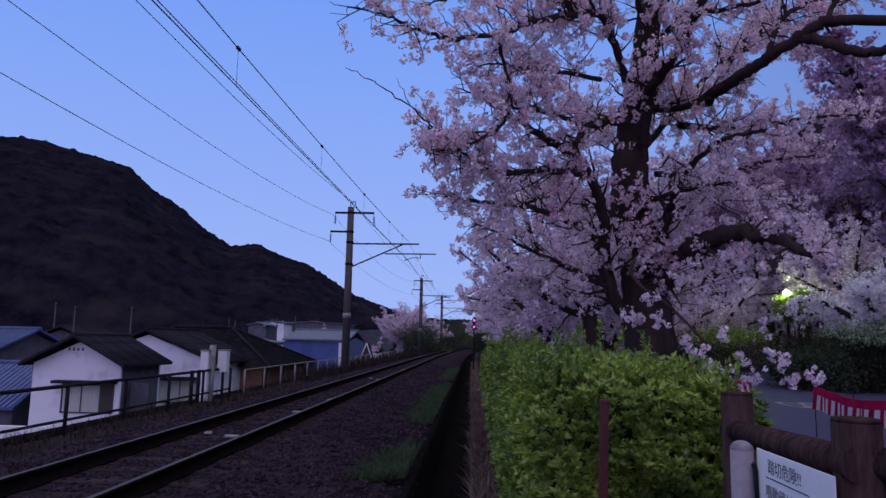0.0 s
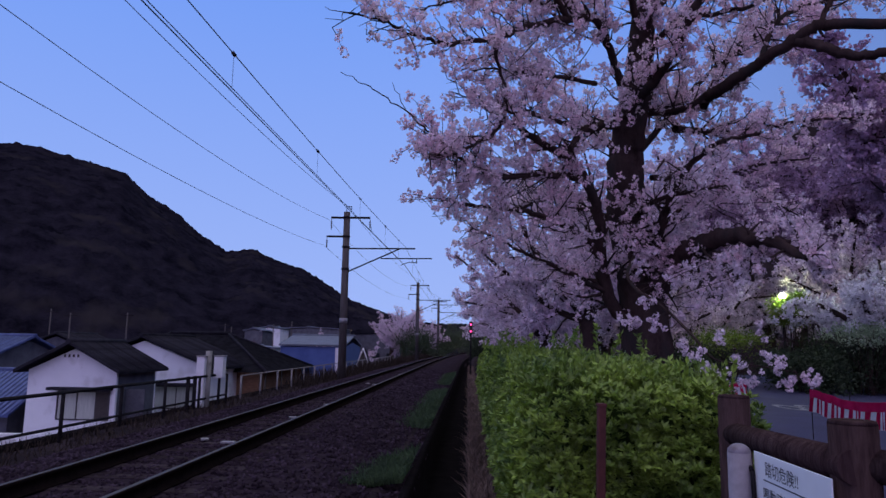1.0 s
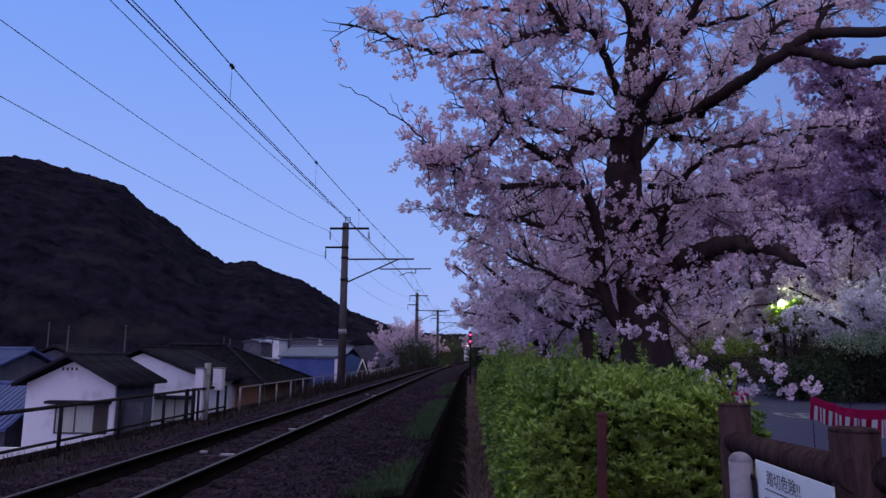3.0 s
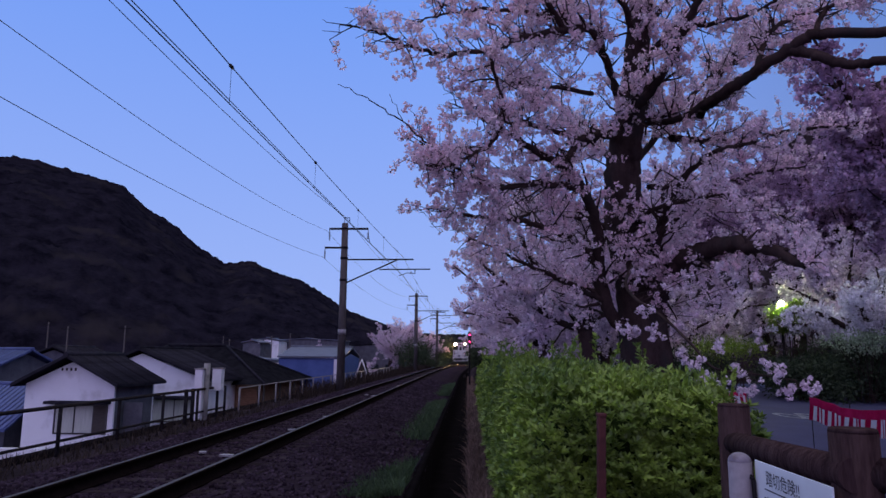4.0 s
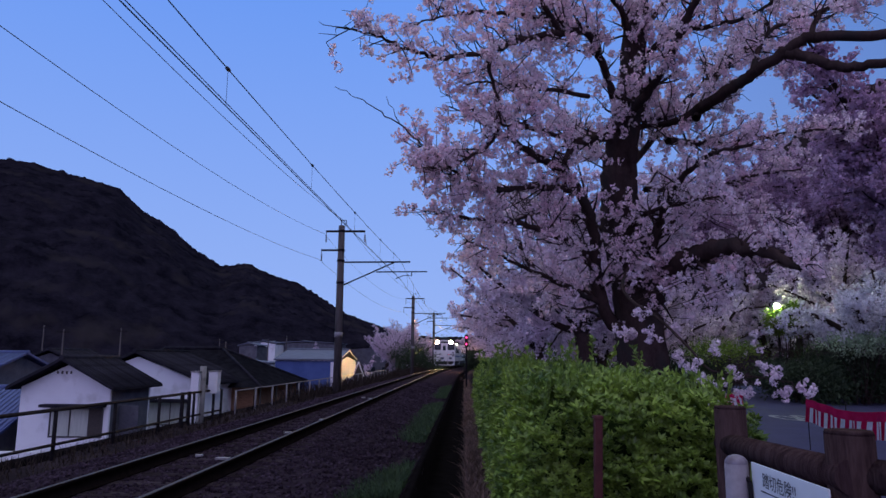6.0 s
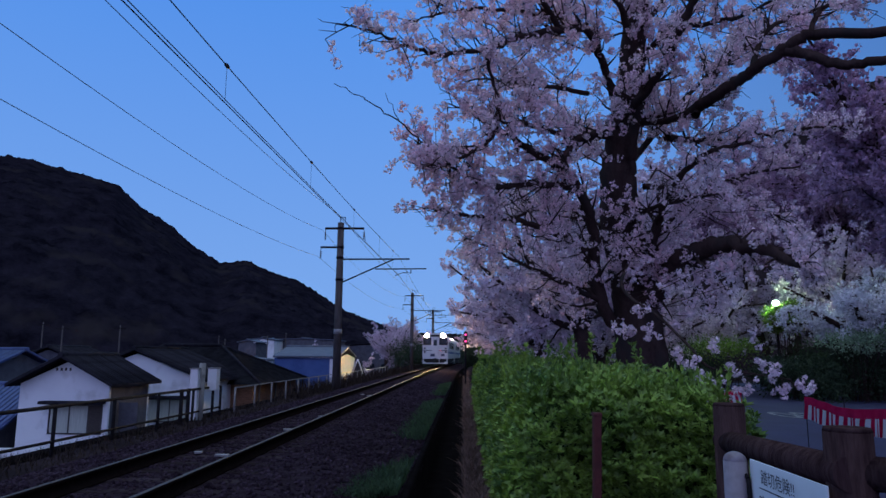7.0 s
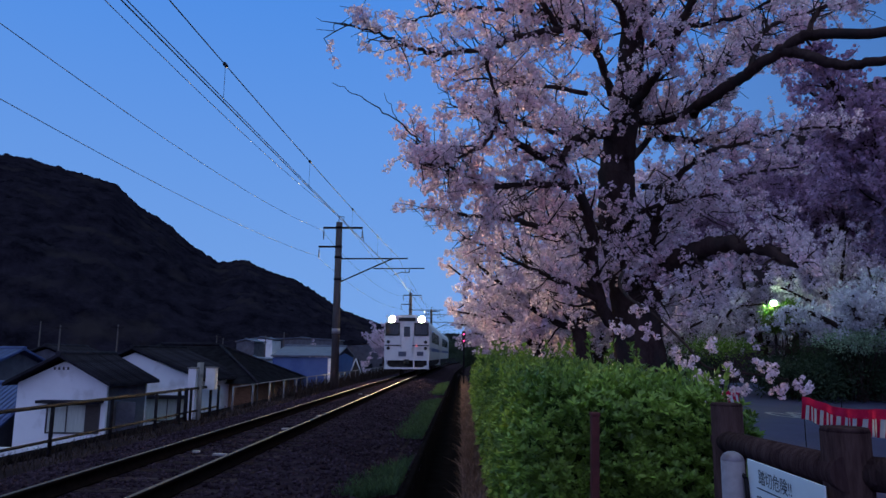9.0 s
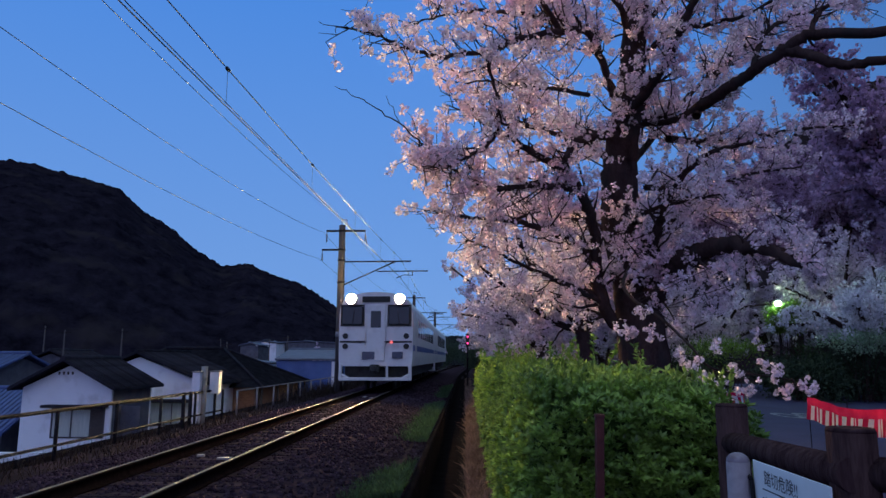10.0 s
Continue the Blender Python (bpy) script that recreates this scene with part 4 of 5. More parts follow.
def grasses():
    rng = np.random.default_rng(8)
    def strip(n, q0, q1, y0, y1, power=1.6):
        y = y0 + (y1 - y0) * rng.random(n) ** power
        q = rng.uniform(q0, q1, n)
        return q + bend(y), y, terrain(q + bend(y), y)
    x, y, z = strip(9000, 0.0, 0.26, 4, 50)
    grass_patch("dry_grass", "dry straw-coloured grass along the hedge foot", rng, x, y, np.full(len(x), -0.27), 0.05, 0.20, M["drygrass"], 0.6)
    x, y, z = strip(13000, -1.45, -0.74, 8, 40)
    keep = np.sin(y * 0.9) + np.sin(y * 0.37 + 1) + (x + 0.9) * 1.5 > -0.9
    grass_patch("grass", "dark green grass strip between ballast and drain", rng, x[keep], y[keep], z[keep] + 0.02, 0.03, 0.15, M["grass"], 0.5)
    x, y, z = strip(9000, -7.2, -5.75, 3, 90)
    grass_patch("dry_grass", "dull weeds along the fence and embankment", rng, x, y, z, 0.05, 0.22, M["weed"])
    x, y, z = strip(9000, -7.5, -6.2, 26, 110, 1.0)
    grass_patch("grass", "tall brown weeds along the far fence", rng, x, y, z, 0.2, 0.7, M["weed"])


def leafy_bush(name, label, cat, x, y, z, rx, ry, rz, n, size, mat, seed, group="", trunk=0.0):
    """Clumps of leaves in uneven lobes on a few stems."""
    rng = np.random.default_rng(seed)
    b = thing(name, label, cat, x, y, z, 0, group)
    lobes = [(rng.normal(size=3) * (rx * 0.45, ry * 0.45, rz * 0.3) + (0, 0, rz * 0.9 + trunk), rng.uniform(0.22, 0.66)) for _ in range(14)]
    P, N = [], []
    for c, r in lobes:
        k = n // 14
        d = rng.normal(size=(k, 3))
        d /= np.linalg.norm(d, axis=1)[:, None]
        P.append(c + d * (rx * r, ry * r, rz * r) * (rng.uniform(0.35, 1.0, (k, 1)) + 0.45 * rng.random((k, 1)) ** 4) + rng.normal(size=(k, 3)) * 0.12 * rz)
        N.append(d)
    P, N = np.concatenate(P), np.concatenate(N)
    keep = P[:, 2] > 0.02
    P, N = P[keep], N[keep]
    tv, tf = leaf_template()
    v, f = scatter(tv, tf, P, frames_along(N + rng.normal(size=P.shape) * 0.7, rng), rng.uniform(0.7, 1.4, len(P)) * size)
    raw_mesh("crown", v, f, mat, b)
    for c, r in lobes:
        v, f = tube_arrays(smooth_line([(rng.normal() * 0.1, rng.normal() * 0.1, -0.3), c * (0.4, 0.4, 0.5), c], 4), np.linspace(0.018 if trunk else 0.04, 0.008, 9), 5)
        raw_mesh("stem", v, f, M["bark"], b)
    return b


# ---- the old cherry's limbs: points, thickness at both ends, whether twigs grow from it ----
BOUGHS = [
    ([(2.95, 11.50, 0.61), (2.94, 11.50, 1.39), (2.85, 11.50, 2.32), (2.67, 11.40, 3.26), (2.58, 11.30, 4.11), (2.64, 11.20, 4.77), (2.75, 11.00, 5.59), (2.81, 10.80, 6.40), (2.89, 10.60, 7.50)], 0.440, 0.170, False),
    ([(2.90, 11.50, 1.57), (2.36, 11.30, 1.93), (2.13, 11.10, 2.65), (2.05, 10.80, 3.34), (1.75, 10.40, 3.89), (1.42, 10.00, 4.09), (0.98, 9.60, 4.23), (0.49, 9.20, 4.42), (0.15, 8.80, 4.46)], 0.150, 0.040, True),
    ([(2.61, 11.20, 4.97), (2.11, 10.80, 4.86), (1.70, 10.40, 4.60), (1.47, 10.00, 4.14)], 0.100, 0.070, True),
    ([(2.50, 11.20, 5.05), (2.53, 10.60, 5.10), (2.69, 9.80, 5.16), (2.86, 9.20, 5.47), (3.04, 8.60, 5.91), (3.14, 8.20, 6.23)], 0.105, 0.060, True),
    ([(2.55, 11.10, 5.53), (2.20, 10.40, 5.93), (1.89, 9.80, 6.16), (1.39, 9.40, 5.99), (0.86, 9.00, 5.71), (0.26, 8.60, 5.31), (-0.26, 8.20, 5.07), (-0.67, 7.90, 5.03), (-0.95, 7.60, 5.02), (-1.35, 7.20, 4.98)], 0.085, 0.012, True),
    ([(2.72, 11.15, 5.10), (3.15, 11.30, 5.25), (3.55, 10.80, 5.15), (3.85, 9.80, 5.20)], 0.065, 0.085, True),
    ([(3.55, 10.80, 5.15), (3.85, 9.80, 5.20), (4.11, 9.40, 5.33), (4.37, 9.00, 5.46), (4.62, 8.80, 5.57), (4.96, 8.60, 5.51), (5.70, 8.20, 5.35)], 0.090, 0.065, False),
    ([(4.37, 9.00, 5.46), (4.60, 8.80, 5.31), (4.85, 8.60, 5.08), (5.16, 8.40, 5.02), (5.59, 8.00, 4.92)], 0.075, 0.055, False),
    ([(2.91, 11.50, 1.94), (3.19, 10.90, 2.63), (3.43, 10.40, 2.81), (3.72, 9.80, 2.88), (4.01, 9.20, 2.72), (4.22, 8.60, 2.42)], 0.300, 0.070, True),
    ([(3.13, 11.20, 2.48), (3.00, 10.80, 3.16), (3.23, 10.40, 3.88), (3.55, 9.80, 4.24), (3.96, 9.20, 4.22)], 0.100, 0.030, True),
    ([(2.13, 11.10, 2.74), (1.59, 10.60, 3.12), (1.00, 10.00, 3.23), (0.40, 9.60, 3.23), (-0.24, 9.20, 3.23), (-0.54, 9.00, 3.24)], 0.080, 0.012, True),
    ([(1.75, 10.40, 3.89), (1.07, 9.80, 3.78), (0.47, 9.40, 3.64), (-0.00, 9.00, 3.69), (-0.45, 8.60, 3.95)], 0.070, 0.012, True),
    ([(-0.45, 8.60, 3.95), (-0.83, 8.30, 4.21), (-1.21, 8.10, 4.42), (-1.60, 7.90, 4.56)], 0.012, 0.004, False),
    ([(-0.83, 8.30, 4.21), (-1.0, 8.2, 4.55)], 0.006, 0.003, False),
    ([(3.60, 10.30, 5.00), (4.40, 11.30, 6.20), (5.60, 12.00, 7.30), (6.6, 12.4, 8.0)], 0.080, 0.020, True),
    ([(3.30, 10.80, 4.80), (4.80, 12.20, 5.20), (6.50, 13.00, 5.70), (7.8, 13.4, 5.9)], 0.080, 0.020, True),
    ([(4.62, 8.80, 5.57), (5.00, 9.00, 6.10), (5.60, 9.00, 6.40), (6.30, 8.80, 6.6)], 0.050, 0.020, True),
    ([(2.81, 10.80, 6.40), (3.30, 10.60, 7.10), (4.20, 10.80, 7.60), (5.2, 10.8, 7.9)], 0.060, 0.020, True),
    ([(3.00, 10.80, 3.16), (3.90, 11.20, 3.90), (4.80, 11.60, 4.40), (5.9, 11.8, 4.6)], 0.060, 0.020, True),
    ([(4.11, 9.40, 5.33), (4.50, 9.80, 6.10), (5.20, 10.20, 6.60), (6.0, 10.3, 6.9)], 0.060, 0.020, True),
    ([(0.49, 9.20, 4.42), (0.22, 8.90, 4.06), (-0.23, 8.60, 3.74), (-0.55, 8.40, 3.68)], 0.040, 0.008, True),
    ([(0.26, 8.60, 5.31), (0.45, 8.80, 4.74), (0.54, 9.00, 4.45), (1.02, 9.20, 4.64)], 0.030, 0.015, True),
    ([(1.39, 9.40, 5.99), (1.03, 9.00, 6.32), (0.53, 8.60, 6.51)], 0.060, 0.020, True),
    ([(2.79, 11.00, 5.79), (3.10, 10.20, 6.30), (3.55, 9.50, 6.12), (3.99, 9.00, 6.03), (4.27, 8.60, 6.13)], 0.070, 0.020, True),
    ([(2.81, 10.80, 6.40), (2.37, 10.00, 6.77), (1.83, 9.40, 6.98)], 0.080, 0.030, True),
    ([(2.65, 11.30, 3.43), (2.92, 10.60, 3.57), (3.34, 10.00, 3.61), (3.69, 9.40, 3.55)], 0.060, 0.015, True),
    ([(2.36, 11.30, 2.11), (1.60, 10.80, 2.43), (0.95, 10.40, 2.64), (0.42, 10.00, 2.84), (-0.00, 9.60, 2.94)], 0.060, 0.012, True),
    ([(2.61, 11.30, 4.11), (2.44, 12.50, 5.29), (1.74, 13.50, 6.46), (0.85, 14.20, 7.26)], 0.080, 0.020, True),
    ([(2.69, 11.30, 4.41), (3.94, 12.50, 5.84), (5.22, 13.50, 7.29), (6.14, 14.20, 8.25)], 0.080, 0.020, True),
    ([(2.75, 11.40, 3.26), (1.82, 12.80, 4.05), (0.82, 14.00, 4.67)], 0.080, 0.020, True),
    # leafier side boughs
    ([(1.48, 10.20, 4.69), (0.83, 9.70, 4.70), (0.23, 9.30, 4.69), (-0.28, 9.00, 4.73)], 0.050, 0.010, True),
    ([(-0.07, 9.10, 3.76), (-0.40, 8.90, 3.75)], 0.030, 0.006, True),
    ([(0.52, 9.60, 3.69), (-0.07, 9.10, 3.76), (-0.33, 8.90, 3.94), (-0.64, 8.70, 4.08)], 0.045, 0.008, True),
    ([(1.98, 10.50, 5.45), (1.11, 9.90, 5.35), (0.40, 9.40, 5.23), (-0.13, 9.10, 5.09)], 0.050, 0.010, True),
    ([(2.30, 10.60, 6.51), (1.28, 9.80, 6.40), (0.40, 9.20, 6.22), (-0.24, 8.80, 5.97), (-0.69, 8.50, 5.66)], 0.060, 0.010, True),
    ([(2.81, 11.00, 5.20), (3.56, 11.30, 5.40)], 0.070, 0.015, True),
    ([(3.12, 11.60, 4.19), (4.09, 12.20, 4.34), (5.23, 12.80, 4.27), (6.43, 13.20, 3.80)], 0.070, 0.015, True),
    ([(2.05, 11.60, 4.19), (1.31, 12.00, 3.88), (0.52, 12.40, 3.64), (-0.11, 12.60, 3.36)], 0.060, 0.012, True),
]
HEDGE = {"x0": 0.25, "x1": 1.66, "y0": 3.72, "y1": 18.0, "z": 1.10, "n": 10000, "cap": 3100, "shoots": 650}


def spray():
    """The low branch whose last sprays hang before the car park."""
    rng = np.random.default_rng(21)
    tree = thing("cherry_branch", "low hanging cherry branch with white blossom balls", "branch")
    wood, blooms = Heap(), []
    line = smooth_line([(2.51, 10.50, 2.66), (2.11, 9.20, 2.25), (2.01, 8.20, 1.95), (2.10, 7.60, 1.75), (2.30, 7.20, 1.42), (2.45, 7.0, 1.18), (2.85, 7.0, 1.12), (3.25, 7.0, 1.06)], 7)
    wood.add(*tube_arrays(line, np.linspace(0.028, 0.004, len(line)), 6))
    for c, r, k in (((1.68, 7.4, 1.55), 0.10, 11), ((1.80, 7.4, 1.55), 0.05, 4), ((1.93, 7.2, 1.52), 0.11, 10), ((1.86, 7.2, 1.77), 0.08, 6), ((2.15, 7, 1.31), 0.08, 7),
                    ((2.27, 7, 1.24), 0.09, 8), ((2.39, 7, 1.05), 0.14, 13), ((2.50, 7, 0.99), 0.10, 8), ((2.54, 7, 1.36), 0.08, 7), ((2.67, 7, 1.16), 0.08, 7),
                    ((2.74, 7, 0.97), 0.15, 16), ((2.95, 7, 1.19), 0.08, 7), ((3.06, 7, 1.10), 0.10, 9), ((3.13, 7, 0.96), 0.09, 8), ((3.30, 7, 0.97), 0.07, 6), ((3.42, 7, 1.03), 0.08, 6), ((2.14, 8.20, 1.83), 0.09, 6), ((2.43, 8.20, 2.05), 0.09, 6), ((2.68, 8.40, 2.26), 0.09, 6), ((2.11, 8.60, 2.29), 0.09, 6), ((2.89, 8.00, 2.33), 0.09, 6), ((3.06, 7.80, 2.11), 0.09, 6), ((3.12, 7.50, 1.47), 0.09, 6), ((2.60, 7.80, 1.73), 0.09, 6), ((2.38, 7.80, 1.63), 0.09, 6)):
        c = np.array(c)
        near = line[np.argmin(np.linalg.norm(line - c, axis=1))]
        wood.add(*tube_arrays(smooth_line([near, (near + c) / 2 + rng.normal(size=3) * 0.04, c], 4), np.full(9, 0.004), 4))
        for _ in range(k):
            blooms.append(c + rng.normal(size=3) * r * 0.55)
    wood.mesh("stem", M["bark"], tree, smooth=True)
    bloom_mesh(rng, blooms, 18, 0.040, 0.0155, "blossom", M["blossomfar"], tree, 0.7, 1.1)


# ---- right side: crossing fence, sign, car park ----
def crossing_fence():
    f = thing("log_fence", "brown mock-log concrete fence at the crossing", "fence")
    for x, y in ((1.235, 3.3), (1.18, 2.2)):
        bm = bmesh.new()
        rod(bm, (x, y, -0.4), (x, y, 1.05), 0.073, 0.070, 20)
        rod(bm, (x, y, 1.05), (x, y, 1.062), 0.070, 0.066, 20)
        part("post", bm, M["log"], f)
    for z in (0.885, 0.42):
        bm = bmesh.new()
        rod(bm, (1.225, 3.36, z), (1.15, 2.14, z + 0.045), 0.050, 0.053, 18)
        rod(bm, (1.225, 3.36, z), (1.225, 3.42, z), 0.050, 0.03, 18)
        part("rail", bm, M["log"], f)
    bm = bmesh.new()
    rod(bm, (1.18, 2.2, 0.93), (1.9, 1.6, 0.93), 0.052, 0.05, 18)
    part("rail", bm, M["log"], f)
    # steel stake with a domed top
    s = thing("steel_stake", "pale worn steel stake with a domed cap", "stake", 1.045, 2.76, 0.02)
    bm = bmesh.new()
    rod(bm, (0, 0, -0.4), (0, 0, 0.86), 0.043, None, 20)
    part("tube", bm, M["stake"], s)
    bm = bmesh.new()
    bmesh.ops.create_uvsphere(bm, u_segments=20, v_segments=10, radius=0.043)
    bmesh.ops.scale(bm, vec=(1, 1, 0.8), verts=bm.verts)
    bmesh.ops.translate(bm, vec=(0, 0, 0.86), verts=bm.verts)
    part("cap", bm, M["stake"], s, smooth=True)
    bm = bmesh.new()
    rod(bm, (0.03, -0.045, 0.80), (0.03, -0.055, 0.66), 0.008)
    rod(bm, (0.03, -0.045, 0.80), (0.02, -0.02, 0.82), 0.008)
    part("hook", bm, M["steel"], s)
    # warning sign
    g = thing("warning_sign", "white warning sign with black writing on the fence", "sign", 1.085, 2.72, 0.893)
    bm = bmesh.new()
    box(bm, 0, 0.006, -0.56, 0, -0.42, 0, 0.002)
    part("panel", bm, M["signwhite"], g)
    turn = Matrix(((0, 0, -1, 0), (-1, 0, 0, 0), (0, 1, 0, 0), (0, 0, 0, 1)))
    for text, y, z, size in (("踏切危険!!", -0.095, -0.072, 0.057), ("鳴動時は、白線の", -0.07, -0.162, 0.055)):
        cu = bpy.data.curves.new("writing", "FONT")
        cu.body, cu.size, cu.offset = text, size, 0.0002
        tmp = new("writing_tmp", cu)
        me = bpy.data.meshes.new_from_object(tmp.evaluated_get(bpy.context.evaluated_depsgraph_get()))
        bpy.data.objects.remove(tmp)
        me.materials.clear()
        me.materials.append(M["ink"])
        o = new("writing", me)
        o.parent = g
        o.matrix_basis = Matrix.Translation((-0.001, y, z)) @ turn
    bm = bmesh.new()
    box(bm, -0.0015, 0, -0.40, -0.08, -0.094, -0.090)
    part("underline", bm, M["ink"], g)
    for z in (-0.225, -0.285, -0.345):
        bm = bmesh.new()
        box(bm, -0.0015, 0, -0.50, -0.05, z - 0.018, z + 0.018)
        part("writing_bar", bm, M["ink"], g)
    # rusty stake before the hedge
    bm = bmesh.new()
    box(bm, -0.020, 0.020, -0.018, 0.018, -0.4, 0.98, 0.005)
    box(bm, -0.023, 0.023, -0.021, 0.021, 0.972, 0.99, 0.004)
    s = part("rusty_stake", bm, M["rust"])
    s.matrix_basis = pose(0.655, 3.6, 0, 0, 1.5, 8)
    tagged(s, "rust-red steel stake in front of the hedge", "stake")


def car_park():
    bm = bmesh.new()
    box(bm, 2.3, 60, -6, 42, -0.4, -0.20)
    p = part("car_park", bm, M["asphalt"])
    tagged(p, "asphalt car park beyond the hedge, sky blue mixed into its colour", "car park", kind="structure")
    # worn painted mark
    bm = bmesh.new()
    for k, x in enumerate((0, 0.75)):
        bmesh.ops.create_circle(bm, cap_ends=False, segments=24, radius=0.34, matrix=Matrix.Translation((x, 0, 0)))
    es = list(bm.edges)
    r = bmesh.ops.extrude_edge_only(bm, edges=es)
    for v in [g for g in r["geom"] if isinstance(g, bmesh.types.BMVert)]:
        c = Vector((0.75 if v.co.x > 0.375 else 0, 0, 0))
        v.co = c + (v.co - c) * 0.62
    bmesh.ops.scale(bm, vec=(0.78, 2.6, 1), verts=bm.verts)
    p = part("painted_mark", bm, M["paint"])
    p.matrix_basis = pose(8.40, 18.6, -0.192)
    tagged(p, "worn white rings painted on the asphalt", "road marking", kind="structure")
    # red and white festival curtain on stakes
    c = thing("festival_curtain", "red and white striped festival curtain on stakes", "curtain", 5.78, 12.0, 0)
    ax = Vector((-0.30, -3.0, 0)).normalized()
    n, w = 44, 0.1
    def at(s, z):
        return Vector((ax.x * s + 0.03 * math.sin(s * 9), ax.y * s + 0.03 * math.cos(s * 7), z + 0.04 * (math.cos(s * 2.1) - 1)))
    bm = bmesh.new()
    for k in range(n):
        vs = [bm.verts.new(q) for q in (at(k * w, 0.50), at(k * w + w, 0.50), at(k * w + w, 0.63), at(k * w, 0.63))]
        bm.faces.new(vs)
    bmesh.ops.remove_doubles(bm, verts=bm.verts, dist=0.001)
    bmesh.ops.solidify(bm, geom=bm.faces[:], thickness=0.006)
    part("top_band", bm, M["red"], c)
    for k in range(n):
        bm = bmesh.new()
        vs = [bm.verts.new(q) for q in (at(k * w - 0.05, 0.26), at(k * w + w - 0.05, 0.26), at(k * w + w, 0.499), at(k * w, 0.499))]
        bm.faces.new(vs)
        bmesh.ops.solidify(bm, geom=bm.faces[:], thickness=0.005)
        part("stripe", bm, M["cloth"] if k % 2 else M["red"], c)
    for k in range(4):
        q = at(k * 1.4, 0)
        bm = bmesh.new()
        rod(bm, (q.x + 0.02, q.y, -0.22), (q.x + 0.02, q.y, 0.68), 0.007)
        part("stake", bm, M["steel"], c)
    copy_thing(c, pose(7.85, 20.0, -0.25, 0, 0, -50))


def street_lamp():
    L = thing("street_lamp", "lit park lamp on a thin pole among leaves", "street lamp", 12.6, 28.0, -0.25)
    bm = bmesh.new()
    rod(bm, (0, 0, 0), (0, 0, 3.55), 0.06, 0.045, 12)
    part("pole", bm, M["steel"], L)
    bm = bmesh.new()
    bmesh.ops.create_uvsphere(bm, u_segments=20, v_segments=12, radius=0.11)
    bmesh.ops.translate(bm, vec=(0, 0, 3.72), verts=bm.verts)
    part("globe", bm, M["lampglow"], L, "glowing greenish-white globe", smooth=True)
    bm = bmesh.new()
    rod(bm, (0, 0, 3.82), (0, 0, 3.88), 0.12, 0.04, 16)
    part("cap", bm, M["steel"], L)


def signal():
    s = thing("railway_signal", "railway signal showing red lights beside the track", "signal", 0.08, 36.0, -0.3)
    bm = bmesh.new()
    rod(bm, (0, 0, 0), (0, 0, 2.85), 0.045)
    part("mast", bm, M["steel"], s)
    bm = bmesh.new()
    box(bm, -0.09, 0.09, -0.08, 0.0, 2.18, 2.84, 0.03)
    part("backplate", bm, M["under"], s)
    for z in (2.34, 2.68):
        bm = bmesh.new()
        rod(bm, (0, -0.11, z), (0, -0.075, z), 0.045, None, 16)
        part("lamp", bm, M["redlamp"], s, "glowing red lamp")
        bm = bmesh.new()
        box(bm, -0.06, 0.06, -0.20, -0.075, z + 0.07, z + 0.09, 0.003)
        part("hood", bm, M["under"], s)


# ---- the train ----
def round_shell(y0, y1, mat, name, parent, zb=0.95):
    """The car body's cross-section swept from y0 to y1, closed at the ends."""
    prof = [(-1.43, zb), (-1.45, 1.3), (-1.45, 2.95), (-1.42, 3.25), (-1.28, 3.52), (-0.95, 3.72), (-0.5, 3.83), (0, 3.86)]
    prof = prof + [(-x, z) for x, z in prof[-2::-1]]
    bm = bmesh.new()
    rings = [[bm.verts.new((x, y, z)) for x, z in prof] for y in (y0, y1)]
    k = len(prof)
    for i in range(k):
        bm.faces.new((rings[0][i], rings[0][(i + 1) % k], rings[1][(i + 1) % k], rings[1][i]))
    bm.faces.new(rings[0][::-1])
    bm.faces.new(rings[1])
    bmesh.ops.recalc_face_normals(bm, faces=bm.faces)
    for f in bm.faces:
        if f.calc_center_median().z > 3.4 and len(f.verts) == 4:
            f.material_index = 1
    return part(name, bm, [mat, M["trainroof"]], parent)


